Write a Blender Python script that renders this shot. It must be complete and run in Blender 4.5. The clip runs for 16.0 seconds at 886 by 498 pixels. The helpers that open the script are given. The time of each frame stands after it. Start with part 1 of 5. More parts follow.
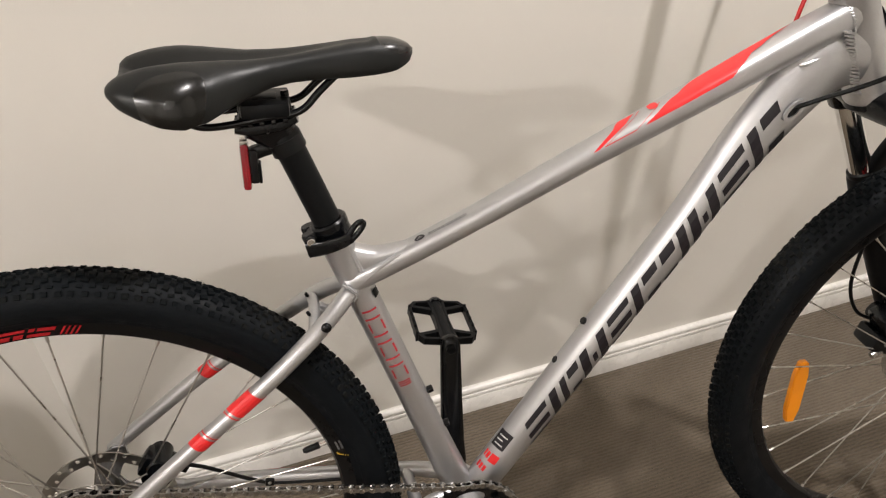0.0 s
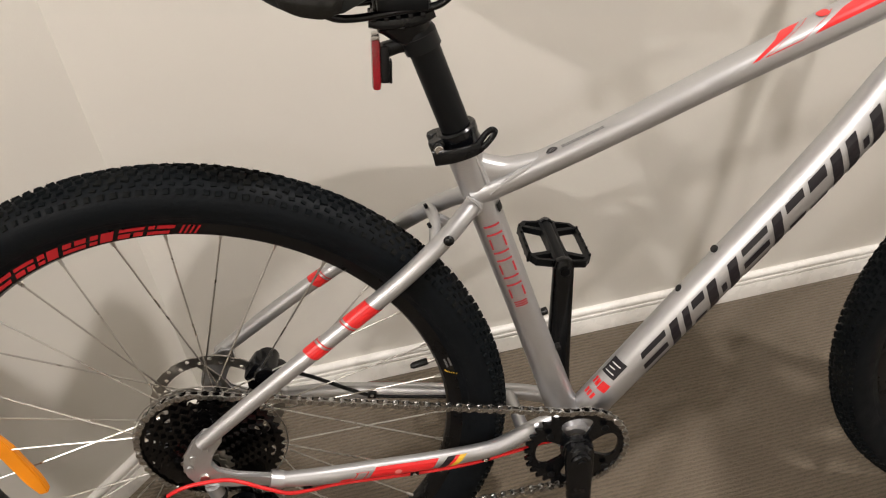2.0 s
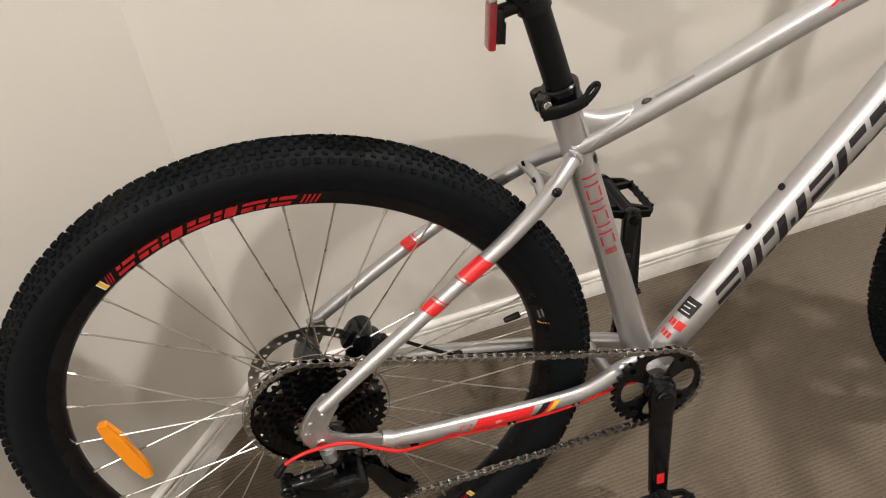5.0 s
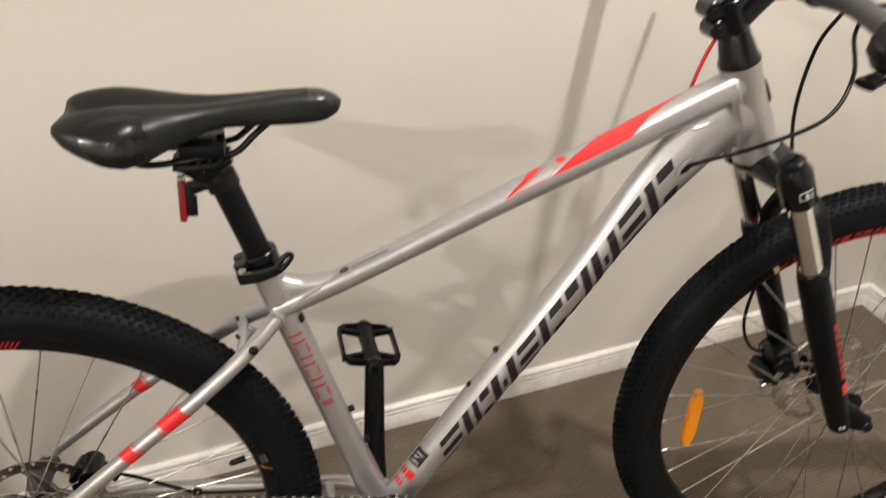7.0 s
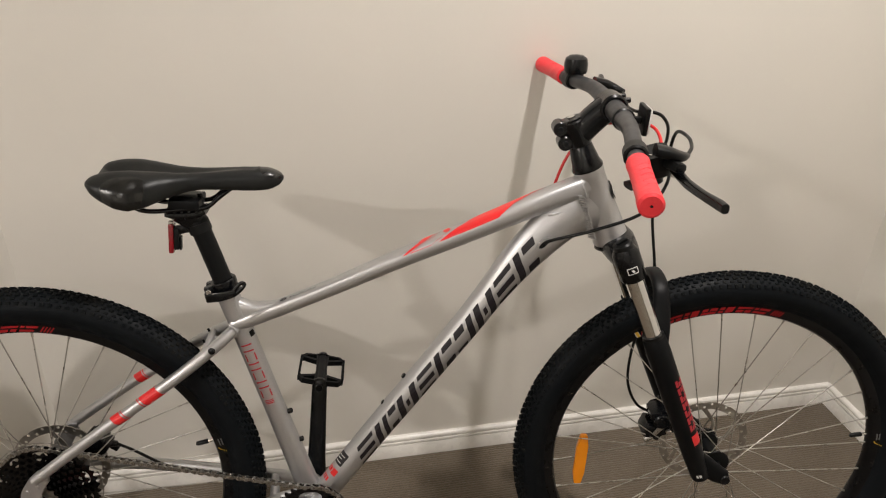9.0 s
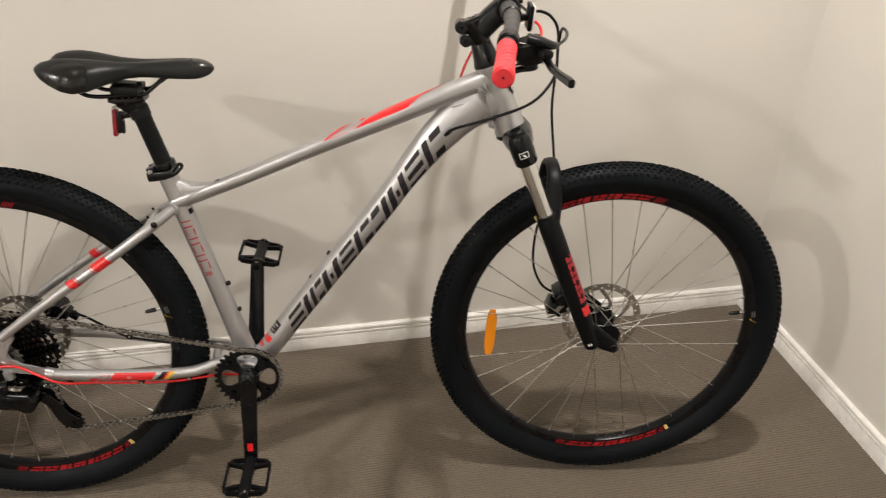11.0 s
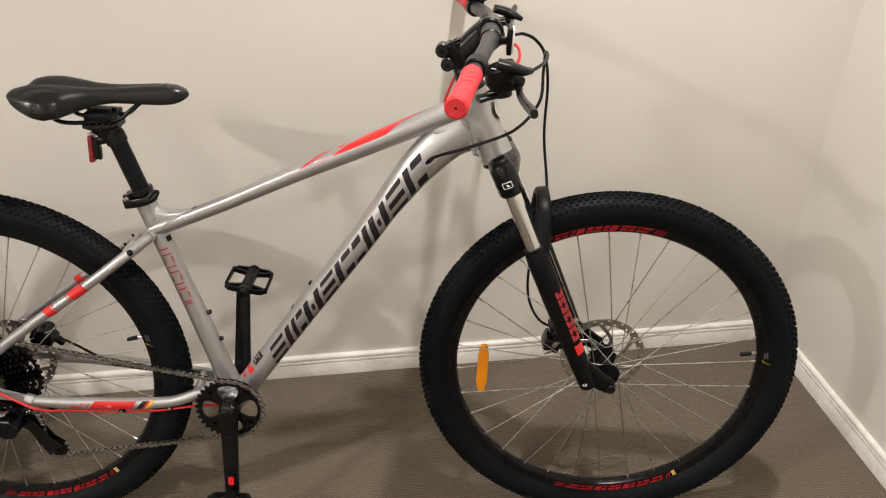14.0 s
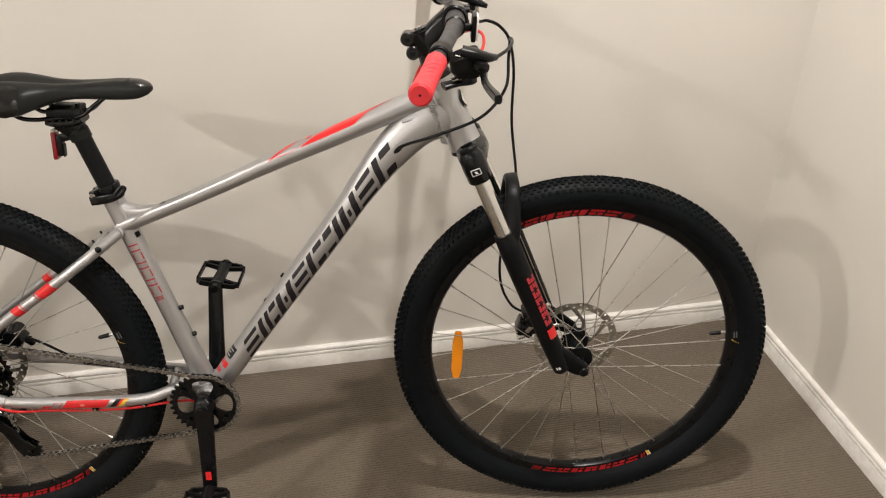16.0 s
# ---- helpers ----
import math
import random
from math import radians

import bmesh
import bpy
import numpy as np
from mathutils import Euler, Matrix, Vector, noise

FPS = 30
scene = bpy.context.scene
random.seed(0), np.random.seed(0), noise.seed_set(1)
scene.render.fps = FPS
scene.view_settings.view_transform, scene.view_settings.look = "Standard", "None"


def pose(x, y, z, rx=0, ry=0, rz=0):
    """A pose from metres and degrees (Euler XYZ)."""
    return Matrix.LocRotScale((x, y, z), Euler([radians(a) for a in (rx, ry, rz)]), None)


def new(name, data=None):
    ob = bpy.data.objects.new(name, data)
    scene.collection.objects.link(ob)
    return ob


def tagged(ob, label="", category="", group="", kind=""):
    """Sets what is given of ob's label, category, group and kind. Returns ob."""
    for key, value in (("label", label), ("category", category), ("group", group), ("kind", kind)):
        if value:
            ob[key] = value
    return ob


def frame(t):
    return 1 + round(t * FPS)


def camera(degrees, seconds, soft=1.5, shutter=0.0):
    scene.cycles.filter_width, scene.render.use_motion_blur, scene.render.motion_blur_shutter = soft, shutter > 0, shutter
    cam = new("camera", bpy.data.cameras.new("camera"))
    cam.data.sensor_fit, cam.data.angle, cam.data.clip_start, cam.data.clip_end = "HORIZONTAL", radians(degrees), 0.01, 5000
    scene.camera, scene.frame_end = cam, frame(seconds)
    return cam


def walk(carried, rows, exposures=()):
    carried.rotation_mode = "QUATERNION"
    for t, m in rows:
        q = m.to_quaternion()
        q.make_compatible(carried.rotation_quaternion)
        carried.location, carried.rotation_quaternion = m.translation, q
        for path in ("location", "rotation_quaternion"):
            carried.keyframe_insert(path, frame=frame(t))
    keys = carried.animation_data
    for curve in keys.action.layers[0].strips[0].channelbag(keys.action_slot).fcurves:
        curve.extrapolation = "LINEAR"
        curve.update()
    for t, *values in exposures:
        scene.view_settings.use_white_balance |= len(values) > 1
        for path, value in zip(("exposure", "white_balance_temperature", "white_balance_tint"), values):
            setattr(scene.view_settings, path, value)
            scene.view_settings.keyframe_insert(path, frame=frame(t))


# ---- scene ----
cam = camera(59.44, 16.0, soft=1.1, shutter=0.32)
# seconds, eye, yaw, pitch, roll
ROWS = [
    (0.0, 0.2523, -0.6250, 1.1921, -16.86, -36.58, -3.10),
    (0.5, 0.2100, -0.6449, 1.2026, -18.35, -37.48, -2.85),
    (1.0, 0.2348, -0.6233, 1.1897, -16.96, -38.01, -2.50),
    (1.5, 0.2121, -0.5907, 1.1543, -13.43, -39.87, -3.38),
    (2.0, 0.1911, -0.5794, 1.1555, -10.74, -41.63, -4.17),
    (2.5, 0.1795, -0.5781, 1.1562, -9.50, -42.10, -2.71),
    (3.0, 0.1224, -0.5647, 1.1475, -8.64, -42.25, -4.72),
    (3.5, 0.0306, -0.5500, 1.1579, -11.40, -42.54, -6.67),
    (3.7, -0.0041, -0.5600, 1.1538, -13.15, -42.32, -6.16),
    (5.8, 0.0083, -0.6004, 1.1722, -19.66, -42.87, -3.85),
    (6.0, 0.0577, -0.6148, 1.1638, -21.09, -41.05, -3.76),
    (6.5, 0.1378, -0.6417, 1.1777, -22.64, -39.74, -0.60),
    (7.0, 0.2768, -0.6786, 1.2613, -20.97, -36.06, 1.52),
    (7.5, 0.3213, -0.8008, 1.3536, -18.86, -28.89, 2.64),
    (8.0, 0.3108, -0.9428, 1.3720, -17.69, -26.82, 3.12),
    (8.2, 0.3339, -0.9772, 1.3864, -16.70, -27.21, 2.93),
    (10.3, 0.5569, -1.1838, 1.3774, -6.67, -29.87, 1.27),
    (10.5, 0.5360, -1.2283, 1.3801, -6.63, -28.48, 1.87),
    (11.0, 0.5598, -1.2632, 1.3766, -12.57, -33.02, 2.10),
    (11.5, 0.6483, -1.2583, 1.3831, -13.79, -33.27, 4.24),
    (12.0, 0.6908, -1.2359, 1.3710, -11.31, -33.60, 3.62),
    (12.5, 0.6912, -1.2286, 1.3737, -9.45, -33.35, 1.78),
    (13.0, 0.6936, -1.2207, 1.3745, -8.14, -32.72, 0.88),
    (13.5, 0.6963, -1.2195, 1.3711, -7.32, -32.27, 0.33),
    (14.0, 0.7051, -1.2109, 1.3709, -7.50, -32.12, 0.22),
    (14.5, 0.7107, -1.2170, 1.3741, -8.17, -31.86, 0.01),
    (15.0, 0.7180, -1.2145, 1.3761, -8.77, -31.99, -0.18),
    (15.5, 0.7191, -1.2195, 1.3739, -9.12, -32.22, -0.36),
    (16.0, 0.7147, -1.2197, 1.3686, -9.49, -32.75, -0.27),
]
walk(cam, [(t, pose(x, y, z, 0, 0, yaw) @ pose(0, 0, 0, 90 + pitch) @ pose(0, 0, 0, 0, 0, roll)) for t, x, y, z, yaw, pitch, roll in ROWS],
     exposures=[(0.0, -0.14, 6330, 11), (1.5, -0.10, 6360, 11), (2.5, -0.05, 6430, 10), (3.5, -0.10, 6430, 10), (6.0, -0.02, 6460, 10), (7.0, -0.13, 6500, 10), (7.5, -0.44, 6500, 10), (8.0, -0.50, 6480, 10), (10.5, -0.38, 6480, 10), (11.0, -0.22, 6480, 10), (12.5, -0.20, 6480, 10), (16.0, -0.20, 6480, 10)])

# ---- light: recessed ceiling lamps of a room at night, and an added fill ----
CEILING = 2.45
world = bpy.data.worlds.new("world")
scene.world = world
world.use_nodes = True
world.node_tree.nodes["Background"].inputs["Color"].default_value = (0.9, 0.8, 0.66, 1)
world.node_tree.nodes["Background"].inputs["Strength"].default_value = 0.012


def disc_light(x, y, watts, size, tint=(1.0, 0.935, 0.885)):
    data = bpy.data.lights.new("ceiling_lamp_or_fill", "AREA")
    data.shape, data.size, data.energy, data.color = "DISK", size, watts, tint
    ob = new("ceiling_lamp_or_fill", data)
    ob.matrix_basis = pose(x, y, CEILING - 0.012)
    return ob


disc_light(1.11, -0.34, 39, 0.08)
disc_light(-1.9, -1.75, 74, 0.12)
# added soft fill in place of the room's bounced light, no known lamp
disc_light(-0.3, -3.0, 20, 0.30)


# ---- materials ----
class Nodes:
    """A material with its principled shader and short ways to add nodes."""

    def __init__(self, name, colour, rough=0.5, metal=0.0, coat=0.0, spec=0.5):
        self.mat = bpy.data.materials.new(name)
        self.mat.use_nodes = True
        self.tree = self.mat.node_tree
        self.shader = self.tree.nodes["Principled BSDF"]
        self.put("Base Color", tuple(colour[:3]) + (1,))
        self.put("Roughness", rough)
        self.put("Metallic", metal)
        self.put("Coat Weight", coat)
        self.put("Specular IOR Level", spec)
        self.coords = self.add("ShaderNodeTexCoord")

    def put(self, key, value):
        self.shader.inputs[key].default_value = value

    def add(self, kind, **inputs):
        node = self.tree.nodes.new(kind)
        for key, value in inputs.items():
            node.inputs[key.replace("_", " ")].default_value = value
        return node

    def link(self, a, b):
        self.tree.links.new(a, b)

    def noise(self, scale, detail=4.0, stretch=(1, 1, 1)):
        m = self.add("ShaderNodeMapping")
        m.inputs["Scale"].default_value = stretch
        n = self.add("ShaderNodeTexNoise", Scale=scale, Detail=detail)
        self.link(self.coords.outputs["Object"], m.inputs["Vector"])
        self.link(m.outputs["Vector"], n.inputs["Vector"])
        return n.outputs["Fac"]

    def ramp(self, fac, lo, hi, a=0.3, b=0.7):
        r = self.add("ShaderNodeMapRange")
        for key, value in (("From Min", a), ("From Max", b), ("To Min", lo), ("To Max", hi)):
            r.inputs[key].default_value = value
        self.link(fac, r.inputs["Value"])
        return r.outputs["Result"]

    def mix(self, fac, a, b, key="Base Color"):
        m = self.add("ShaderNodeMix")
        m.data_type = "RGBA"
        for socket, value in ((m.inputs["A"], a), (m.inputs["B"], b)):
            if hasattr(value, "is_linked"):
                self.link(value, socket)
            else:
                socket.default_value = tuple(value[:3]) + (1,)
        self.link(fac, m.inputs["Factor"])
        out = [o for o in m.outputs if o.type == "RGBA"][0]
        if key:
            self.link(out, self.shader.inputs[key])
        return out

    def bump(self, fac, depth, strength=1.0):
        b = self.add("ShaderNodeBump", Distance=depth, Strength=strength)
        self.link(fac, b.inputs["Height"])
        if self.shader.inputs["Normal"].is_linked:
            self.link(self.shader.inputs["Normal"].links[0].from_socket, b.inputs["Normal"])
        self.link(b.outputs["Normal"], self.shader.inputs["Normal"])


def wear(n, lo, hi, scale=60.0):
    """Roughness that changes over the surface."""
    n.link(n.ramp(n.noise(scale), lo, hi), n.shader.inputs["Roughness"])
    return n


def simple(name, colour, rough, metal=0.0, coat=0.0, spread=0.08, grain=300.0, depth=0.0, spec=0.5):
    n = wear(Nodes(name, colour, rough, metal, coat, spec), rough * (1 - spread * 2), rough * (1 + spread * 2), 45.0)
    c = tuple(colour[:3])
    n.mix(n.ramp(n.noise(14.0), 0, 1), [v * 0.92 for v in c], [min(v * 1.06, 0.95) for v in c])
    if depth:
        n.bump(n.noise(grain), depth)
    return n.mat


def silver_paint():
    """Metal-flake paint under a thin clear coat."""
    n = wear(Nodes("silver_paint", (0.44, 0.44, 0.445), 0.40, 0.84, 0.16), 0.385, 0.415, 45.0)
    n.put("Coat Roughness", 0.16)
    flake = n.mix(n.ramp(n.noise(2600.0, 1.0), 0, 1), (0.40, 0.40, 0.408), (0.56, 0.56, 0.57), None)
    n.mix(n.ramp(n.noise(14.0), 0, 0.35), flake, (0.48, 0.48, 0.48))
    n.bump(n.noise(1800.0, 2.0), 0.00005)
    return n.mat


SILVER = silver_paint()
BLACK_PAINT = simple("black_gloss_paint", (0.0026, 0.0030, 0.0038), 0.24, 0.0, 0.1, spec=0.30)
BLACK_MATT = simple("black_matt_metal", (0.0030, 0.0034, 0.0040), 0.42, 0.0, spec=0.17)
BLACK_PLASTIC = simple("black_plastic", (0.0034, 0.0038, 0.0042), 0.36, spec=0.25)
RUBBER = simple("tyre_rubber", (0.0024, 0.0038, 0.0054), 0.58, grain=220, depth=0.0003, spec=0.15)
SPROCKET_BLACK = simple("sprocket_black", (0.0022, 0.0020, 0.0020), 0.17, 0.0, spec=0.24)
PINK_DECAL = simple("pale_red_decal", (0.72, 0.20, 0.18), 0.34)


def tread_rubber():
    n = wear(Nodes("tread_rubber", (0.003, 0.0044, 0.0055), 0.8, spec=0.08), 0.68, 0.92, 30.0)
    clean = n.mix(n.ramp(n.noise(180.0), 0, 1), (0.0026, 0.0038, 0.0048), (0.0046, 0.0062, 0.0072), None)
    n.mix(n.ramp(n.noise(11.0, 5.0), 0, 0.75, 0.46, 0.72), clean, (0.016, 0.0150, 0.0125))
    n.bump(n.noise(260.0), 0.0003)
    return n.mat


TREAD_RUBBER = tread_rubber()
RIM_BLACK = simple("rim_black", (0.0035, 0.0035, 0.004), 0.30, 0.0, spec=0.25)
DECAL_RED = simple("dark_red_decal", (0.37, 0.011, 0.015), 0.42, spec=0.3)
SEAT_RED = simple("muted_red_decal", (0.42, 0.030, 0.040), 0.42, spec=0.3)
CHROME = simple("chrome", (0.86, 0.86, 0.85), 0.09, 1.0)
STEEL = simple("steel", (0.50, 0.48, 0.45), 0.30, 1.0)
CHAIN_STEEL = simple("chain_steel", (0.38, 0.372, 0.36), 0.26, 1.0)
GREY_PRINT = simple("grey_print", (0.13, 0.13, 0.13), 0.5)
ROTOR_STEEL = simple("rotor_steel", (0.44, 0.42, 0.385), 0.34, 1.0)
RED = simple("red_decal", (0.66, 0.014, 0.016), 0.32, 0.0, 0.2)
GRIP_RED = simple("grip_rubber", (0.78, 0.031, 0.043), 0.50, grain=260, depth=0.0008)
DECAL_BLACK = simple("dark_decal", (0.010, 0.008, 0.011), 0.36, 0.0, 0.05, spec=0.35)
YELLOW = simple("yellow_decal", (0.72, 0.44, 0.03), 0.34, 0.0, 0.2)
WHITE_DECAL = simple("white_decal", (0.72, 0.72, 0.70), 0.36, 0.0, 0.2)
SADDLE = simple("saddle_vinyl", (0.0058, 0.0068, 0.0068), 0.40, grain=1400, depth=0.00012, spec=0.34)
SADDLE_GLOSS = simple("saddle_gloss", (0.0022, 0.0026, 0.0028), 0.25, 0.0, 0.3, spec=0.5)
LIME = simple("lime_plastic", (0.42, 0.50, 0.02), 0.4)
ORANGE = simple("orange_reflector", (0.82, 0.27, 0.006), 0.20, 0.0, 0.3, grain=700, depth=0.0003)
RED_LENS = simple("red_lens", (0.24, 0.006, 0.012), 0.16, 0.0, 0.4, grain=420, depth=0.0008)
RED_CABLE = simple("red_cable", (0.66, 0.012, 0.014), 0.35)
GREY_BAR = simple("dark_grey_bar", (0.030, 0.030, 0.032), 0.42)
WHITE_PLASTIC = simple("white_plastic", (0.78, 0.77, 0.74), 0.30)
WHITE_TRIM = simple("white_trim_paint", (0.80, 0.78, 0.74), 0.28, grain=30, depth=0.0001)


def wall_paint(name, colour):
    n = wear(Nodes(name, colour, 0.55), 0.48, 0.62, 9.0)
    n.mix(n.ramp(n.noise(1.3), 0, 1), [c * 0.965 for c in colour], [c * 1.02 for c in colour])
    n.bump(n.noise(420.0, 3.0), 0.0003, 0.5)
    n.bump(n.noise(3.0, 2.0), 0.002, 0.3)
    return n.mat


WALL = wall_paint("wall_paint", (0.70, 0.675, 0.62))
CEIL = wall_paint("ceiling_paint", (0.80, 0.78, 0.74))


def carpet():
    n = Nodes("ribbed_carpet", (0.13, 0.11, 0.085), 0.95, spec=0.1)
    n.put("Sheen Weight", 0.25)
    n.put("Sheen Roughness", 0.5)
    wave = n.add("ShaderNodeTexWave", Scale=44.0, Distortion=4.0, Detail=3.0, Detail_Scale=4.0)
    wave.bands_direction = "Y"
    n.link(n.coords.outputs["Object"], wave.inputs["Vector"])
    base = n.mix(n.ramp(n.noise(4.0), 0, 1), (0.130, 0.104, 0.075), (0.155, 0.125, 0.091), None)
    fibre = n.mix(n.ramp(n.noise(240.0, 3.0), 0, 1), (0.080, 0.064, 0.046), (0.118, 0.095, 0.069), None)
    n.mix(n.ramp(wave.outputs["Fac"], 0.0, 1.0, 0.0, 0.62), fibre, base)
    n.bump(wave.outputs["Fac"], 0.0013, 0.75)
    n.bump(n.noise(300.0, 3.0), 0.0016, 0.7)
    return n.mat


CARPET = carpet()


# ---- mesh helpers ----
def link_mesh(name, bm, material, smooth=True):
    me = bpy.data.meshes.new(name)
    bmesh.ops.recalc_face_normals(bm, faces=bm.faces)
    bm.to_mesh(me)
    bm.free()
    for m in material if isinstance(material, (list, tuple)) else [material]:
        me.materials.append(m)
    if smooth:
        me.polygons.foreach_set("use_smooth", [True] * len(me.polygons))
        me.set_sharp_from_angle(angle=radians(38))
    return new(name, me)


def part(name, bm, material, parent, label="", smooth=True):
    ob = link_mesh(name, bm, material, smooth)
    ob.parent = parent
    return tagged(ob, label) if label else ob


def V(*p):
    return Vector(p)


def spline(points, steps=8):
    """A smooth line through points (each a tuple of numbers)."""
    p = [Vector(q) for q in points]
    if len(p) == 2 or steps == 1:
        return p
    out = []
    for i in range(len(p) - 1):
        a, b = p[i], p[i + 1]
        m0 = (b - p[i - 1]) / 2 if i else b - a
        m1 = (p[i + 2] - a) / 2 if i + 2 < len(p) else b - a
        for k in range(steps):
            s = k / steps
            out.append((2 * s**3 - 3 * s**2 + 1) * a + (s**3 - 2 * s**2 + s) * m0 + (-2 * s**3 + 3 * s**2) * b + (s**3 - s**2) * m1)
    return out + [p[-1]]


def even(line, n=40):
    """The same line in n equal steps."""
    run = [0.0]
    for a, c in zip(line, line[1:]):
        run.append(run[-1] + (c - a).length)
    out, j = [], 0
    for k in range(n + 1):
        s = run[-1] * k / n
        while j < len(line) - 2 and run[j + 1] < s:
            j += 1
        out.append(line[j].lerp(line[j + 1], min((s - run[j]) / max(run[j + 1] - run[j], 1e-9), 1)))
    return out


def frames_along(line, side=None):
    """Centre, two cross axes and tangent at each point of a line."""
    out, u = [], Vector(side) if side else None
    for i, c in enumerate(line):
        t = (line[min(i + 1, len(line) - 1)] - line[max(i - 1, 0)]).normalized()
        if u is None:
            u = t.orthogonal()
        u = (u - u.dot(t) * t).normalized()
        out.append((c, u.copy(), t.cross(u).normalized(), t))
    return out


def lerp_list(values, s):
    """The value at s (0 to 1) along a list of evenly spaced values or tuples."""
    f = min(max(s, 0), 1) * (len(values) - 1)
    i = min(int(f), len(values) - 2)
    a, b = np.array(values[i], float), np.array(values[i + 1], float)
    return a + (b - a) * (f - i)


def rounded(a, power):
    """A point of the unit outline at angle a: 2 a circle, more squarer, less keener; a pair: lower and upper half."""
    ca, sa = math.cos(a), math.sin(a)
    p = power if isinstance(power, (int, float)) else power[sa < 0]
    return tuple(math.copysign(abs(w) ** (2 / p), w) for w in (ca, sa))


def tube(bm, line, radii, n=16, side=None, cap=True, power=2.0):
    """A pipe along a line. radii: one number, or a list of (across side, across the other) along it. power above 2 squares the section."""
    rings = []
    count = len(line)
    for i, (c, u, v, t) in enumerate(frames_along(line, side)):
        if isinstance(radii, (int, float)):
            ru = rv = radii
        else:
            q = lerp_list(radii, i / (count - 1))
            ru, rv = (q[0], q[1]) if q.size > 1 else (float(q), float(q))
        ring = []
        for k in range(n):
            a = 2 * math.pi * k / n
            ca, sa = rounded(a, power)
            ring.append(bm.verts.new(c + u * (ru * ca) + v * (rv * sa)))
        rings.append(ring)
    for a, b in zip(rings, rings[1:]):
        for k in range(n):
            bm.faces.new((a[k], a[(k + 1) % n], b[(k + 1) % n], b[k]))
    if cap:
        bm.faces.new(rings[0][::-1])
        bm.faces.new(rings[-1])
    return bm


def revolve(bm, profile, n=64, closed=True, centre=(0, 0, 0), start=0.0, end=2 * math.pi):
    """Turns a profile of (radius, y) round the y axis through centre."""
    full = abs(end - start - 2 * math.pi) < 1e-6
    c = Vector(centre)
    rings = []
    for k in range(n if full else n + 1):
        a = start + (end - start) * k / n
        rings.append([bm.verts.new(c + V(r * math.cos(a), y, r * math.sin(a))) for r, y in profile])
    m = len(profile)
    for k in range(n):
        a, b = rings[k], rings[(k + 1) % len(rings)]
        for j in range(m if closed else m - 1):
            bm.faces.new((a[j], a[(j + 1) % m], b[(j + 1) % m], b[j]))
    if closed and not full:
        bm.faces.new(rings[0])
        bm.faces.new(rings[-1][::-1])
    return bm


def prism(bm, outline, y0, y1):
    """A plate: an outline of (x, z) between two y."""
    a = [bm.verts.new((x, y0, z)) for x, z in outline]
    b = [bm.verts.new((x, y1, z)) for x, z in outline]
    bm.faces.new(a)
    bm.faces.new(b[::-1])
    n = len(a)
    for k in range(n):
        bm.faces.new((a[k], b[k], b[(k + 1) % n], a[(k + 1) % n]))
    return bm


def holed(bm, outer, inner, y0, y1):
    """A plate with one hole: two outlines of equally many (x, z)."""
    n = len(outer)
    loops = [[bm.verts.new((x, y, z)) for x, z in line] for line in (outer, inner) for y in (y0, y1)]
    o0, o1, i0, i1 = loops
    for k in range(n):
        j = (k + 1) % n
        bm.faces.new((o0[k], o0[j], i0[j], i0[k]))
        bm.faces.new((o1[k], i1[k], i1[j], o1[j]))
        bm.faces.new((o0[k], o1[k], o1[j], o0[j]))
        bm.faces.new((i0[k], i0[j], i1[j], i1[k]))
    return bm


def box(bm, size, m=None, bevel=0.0):
    made = bmesh.ops.create_cube(bm, size=1.0, matrix=(m or Matrix()) @ Matrix.Diagonal((*size, 1)))
    if bevel:
        edges = list({e for v in made["verts"] for e in v.link_edges})
        bmesh.ops.bevel(bm, geom=edges, offset=bevel, segments=2, affect="EDGES", profile=0.6)
    return bm


def cyl(bm, a, b, r, n=20, r2=None):
    a, b = Vector(a), Vector(b)
    ch = min(r * 0.15, (b - a).length * 0.2)
    d = (b - a).normalized()
    line = [a, a + d * ch, b - d * ch, b]
    r2 = r if r2 is None else r2
    rings = []
    u = d.orthogonal().normalized()
    v = d.cross(u)
    for c, q in zip(line, (r - ch, r, r2, r2 - ch)):
        rings.append([bm.verts.new(c + u * (q * math.cos(6.283185 * k / n)) + v * (q * math.sin(6.283185 * k / n))) for k in range(n)])
    for p, q in zip(rings, rings[1:]):
        for k in range(n):
            bm.faces.new((p[k], p[(k + 1) % n], q[(k + 1) % n], q[k]))
    bm.faces.new(rings[0][::-1])
    bm.faces.new(rings[-1])
    return bm


def ball(bm, c, r, squash=(1, 1, 1), m=None):
    bmesh.ops.create_uvsphere(bm, u_segments=20, v_segments=12, radius=r, matrix=Matrix.Translation(c) @ (m or Matrix()) @ Matrix.Diagonal((*squash, 1)))
    return bm


def fresh():
    return bmesh.new()


# ---- the room ----
BACK, RIGHT, LEFT = 0.385, 1.844, -0.088
SPLAY, RIGHT_TURN = radians(46.5), radians(0.8)
corner_right = V(RIGHT, BACK, 0)
corner_left = V(LEFT, BACK, 0)
far_left = corner_left + V(-math.sin(SPLAY), -math.cos(SPLAY), 0) * 3.0
far_right = corner_right + V(math.sin(RIGHT_TURN), -math.cos(RIGHT_TURN), 0) * 4.0
rear_left = V(far_left.x, far_right.y, 0)
OUTLINE = [corner_left, corner_right, far_right, rear_left, far_left]


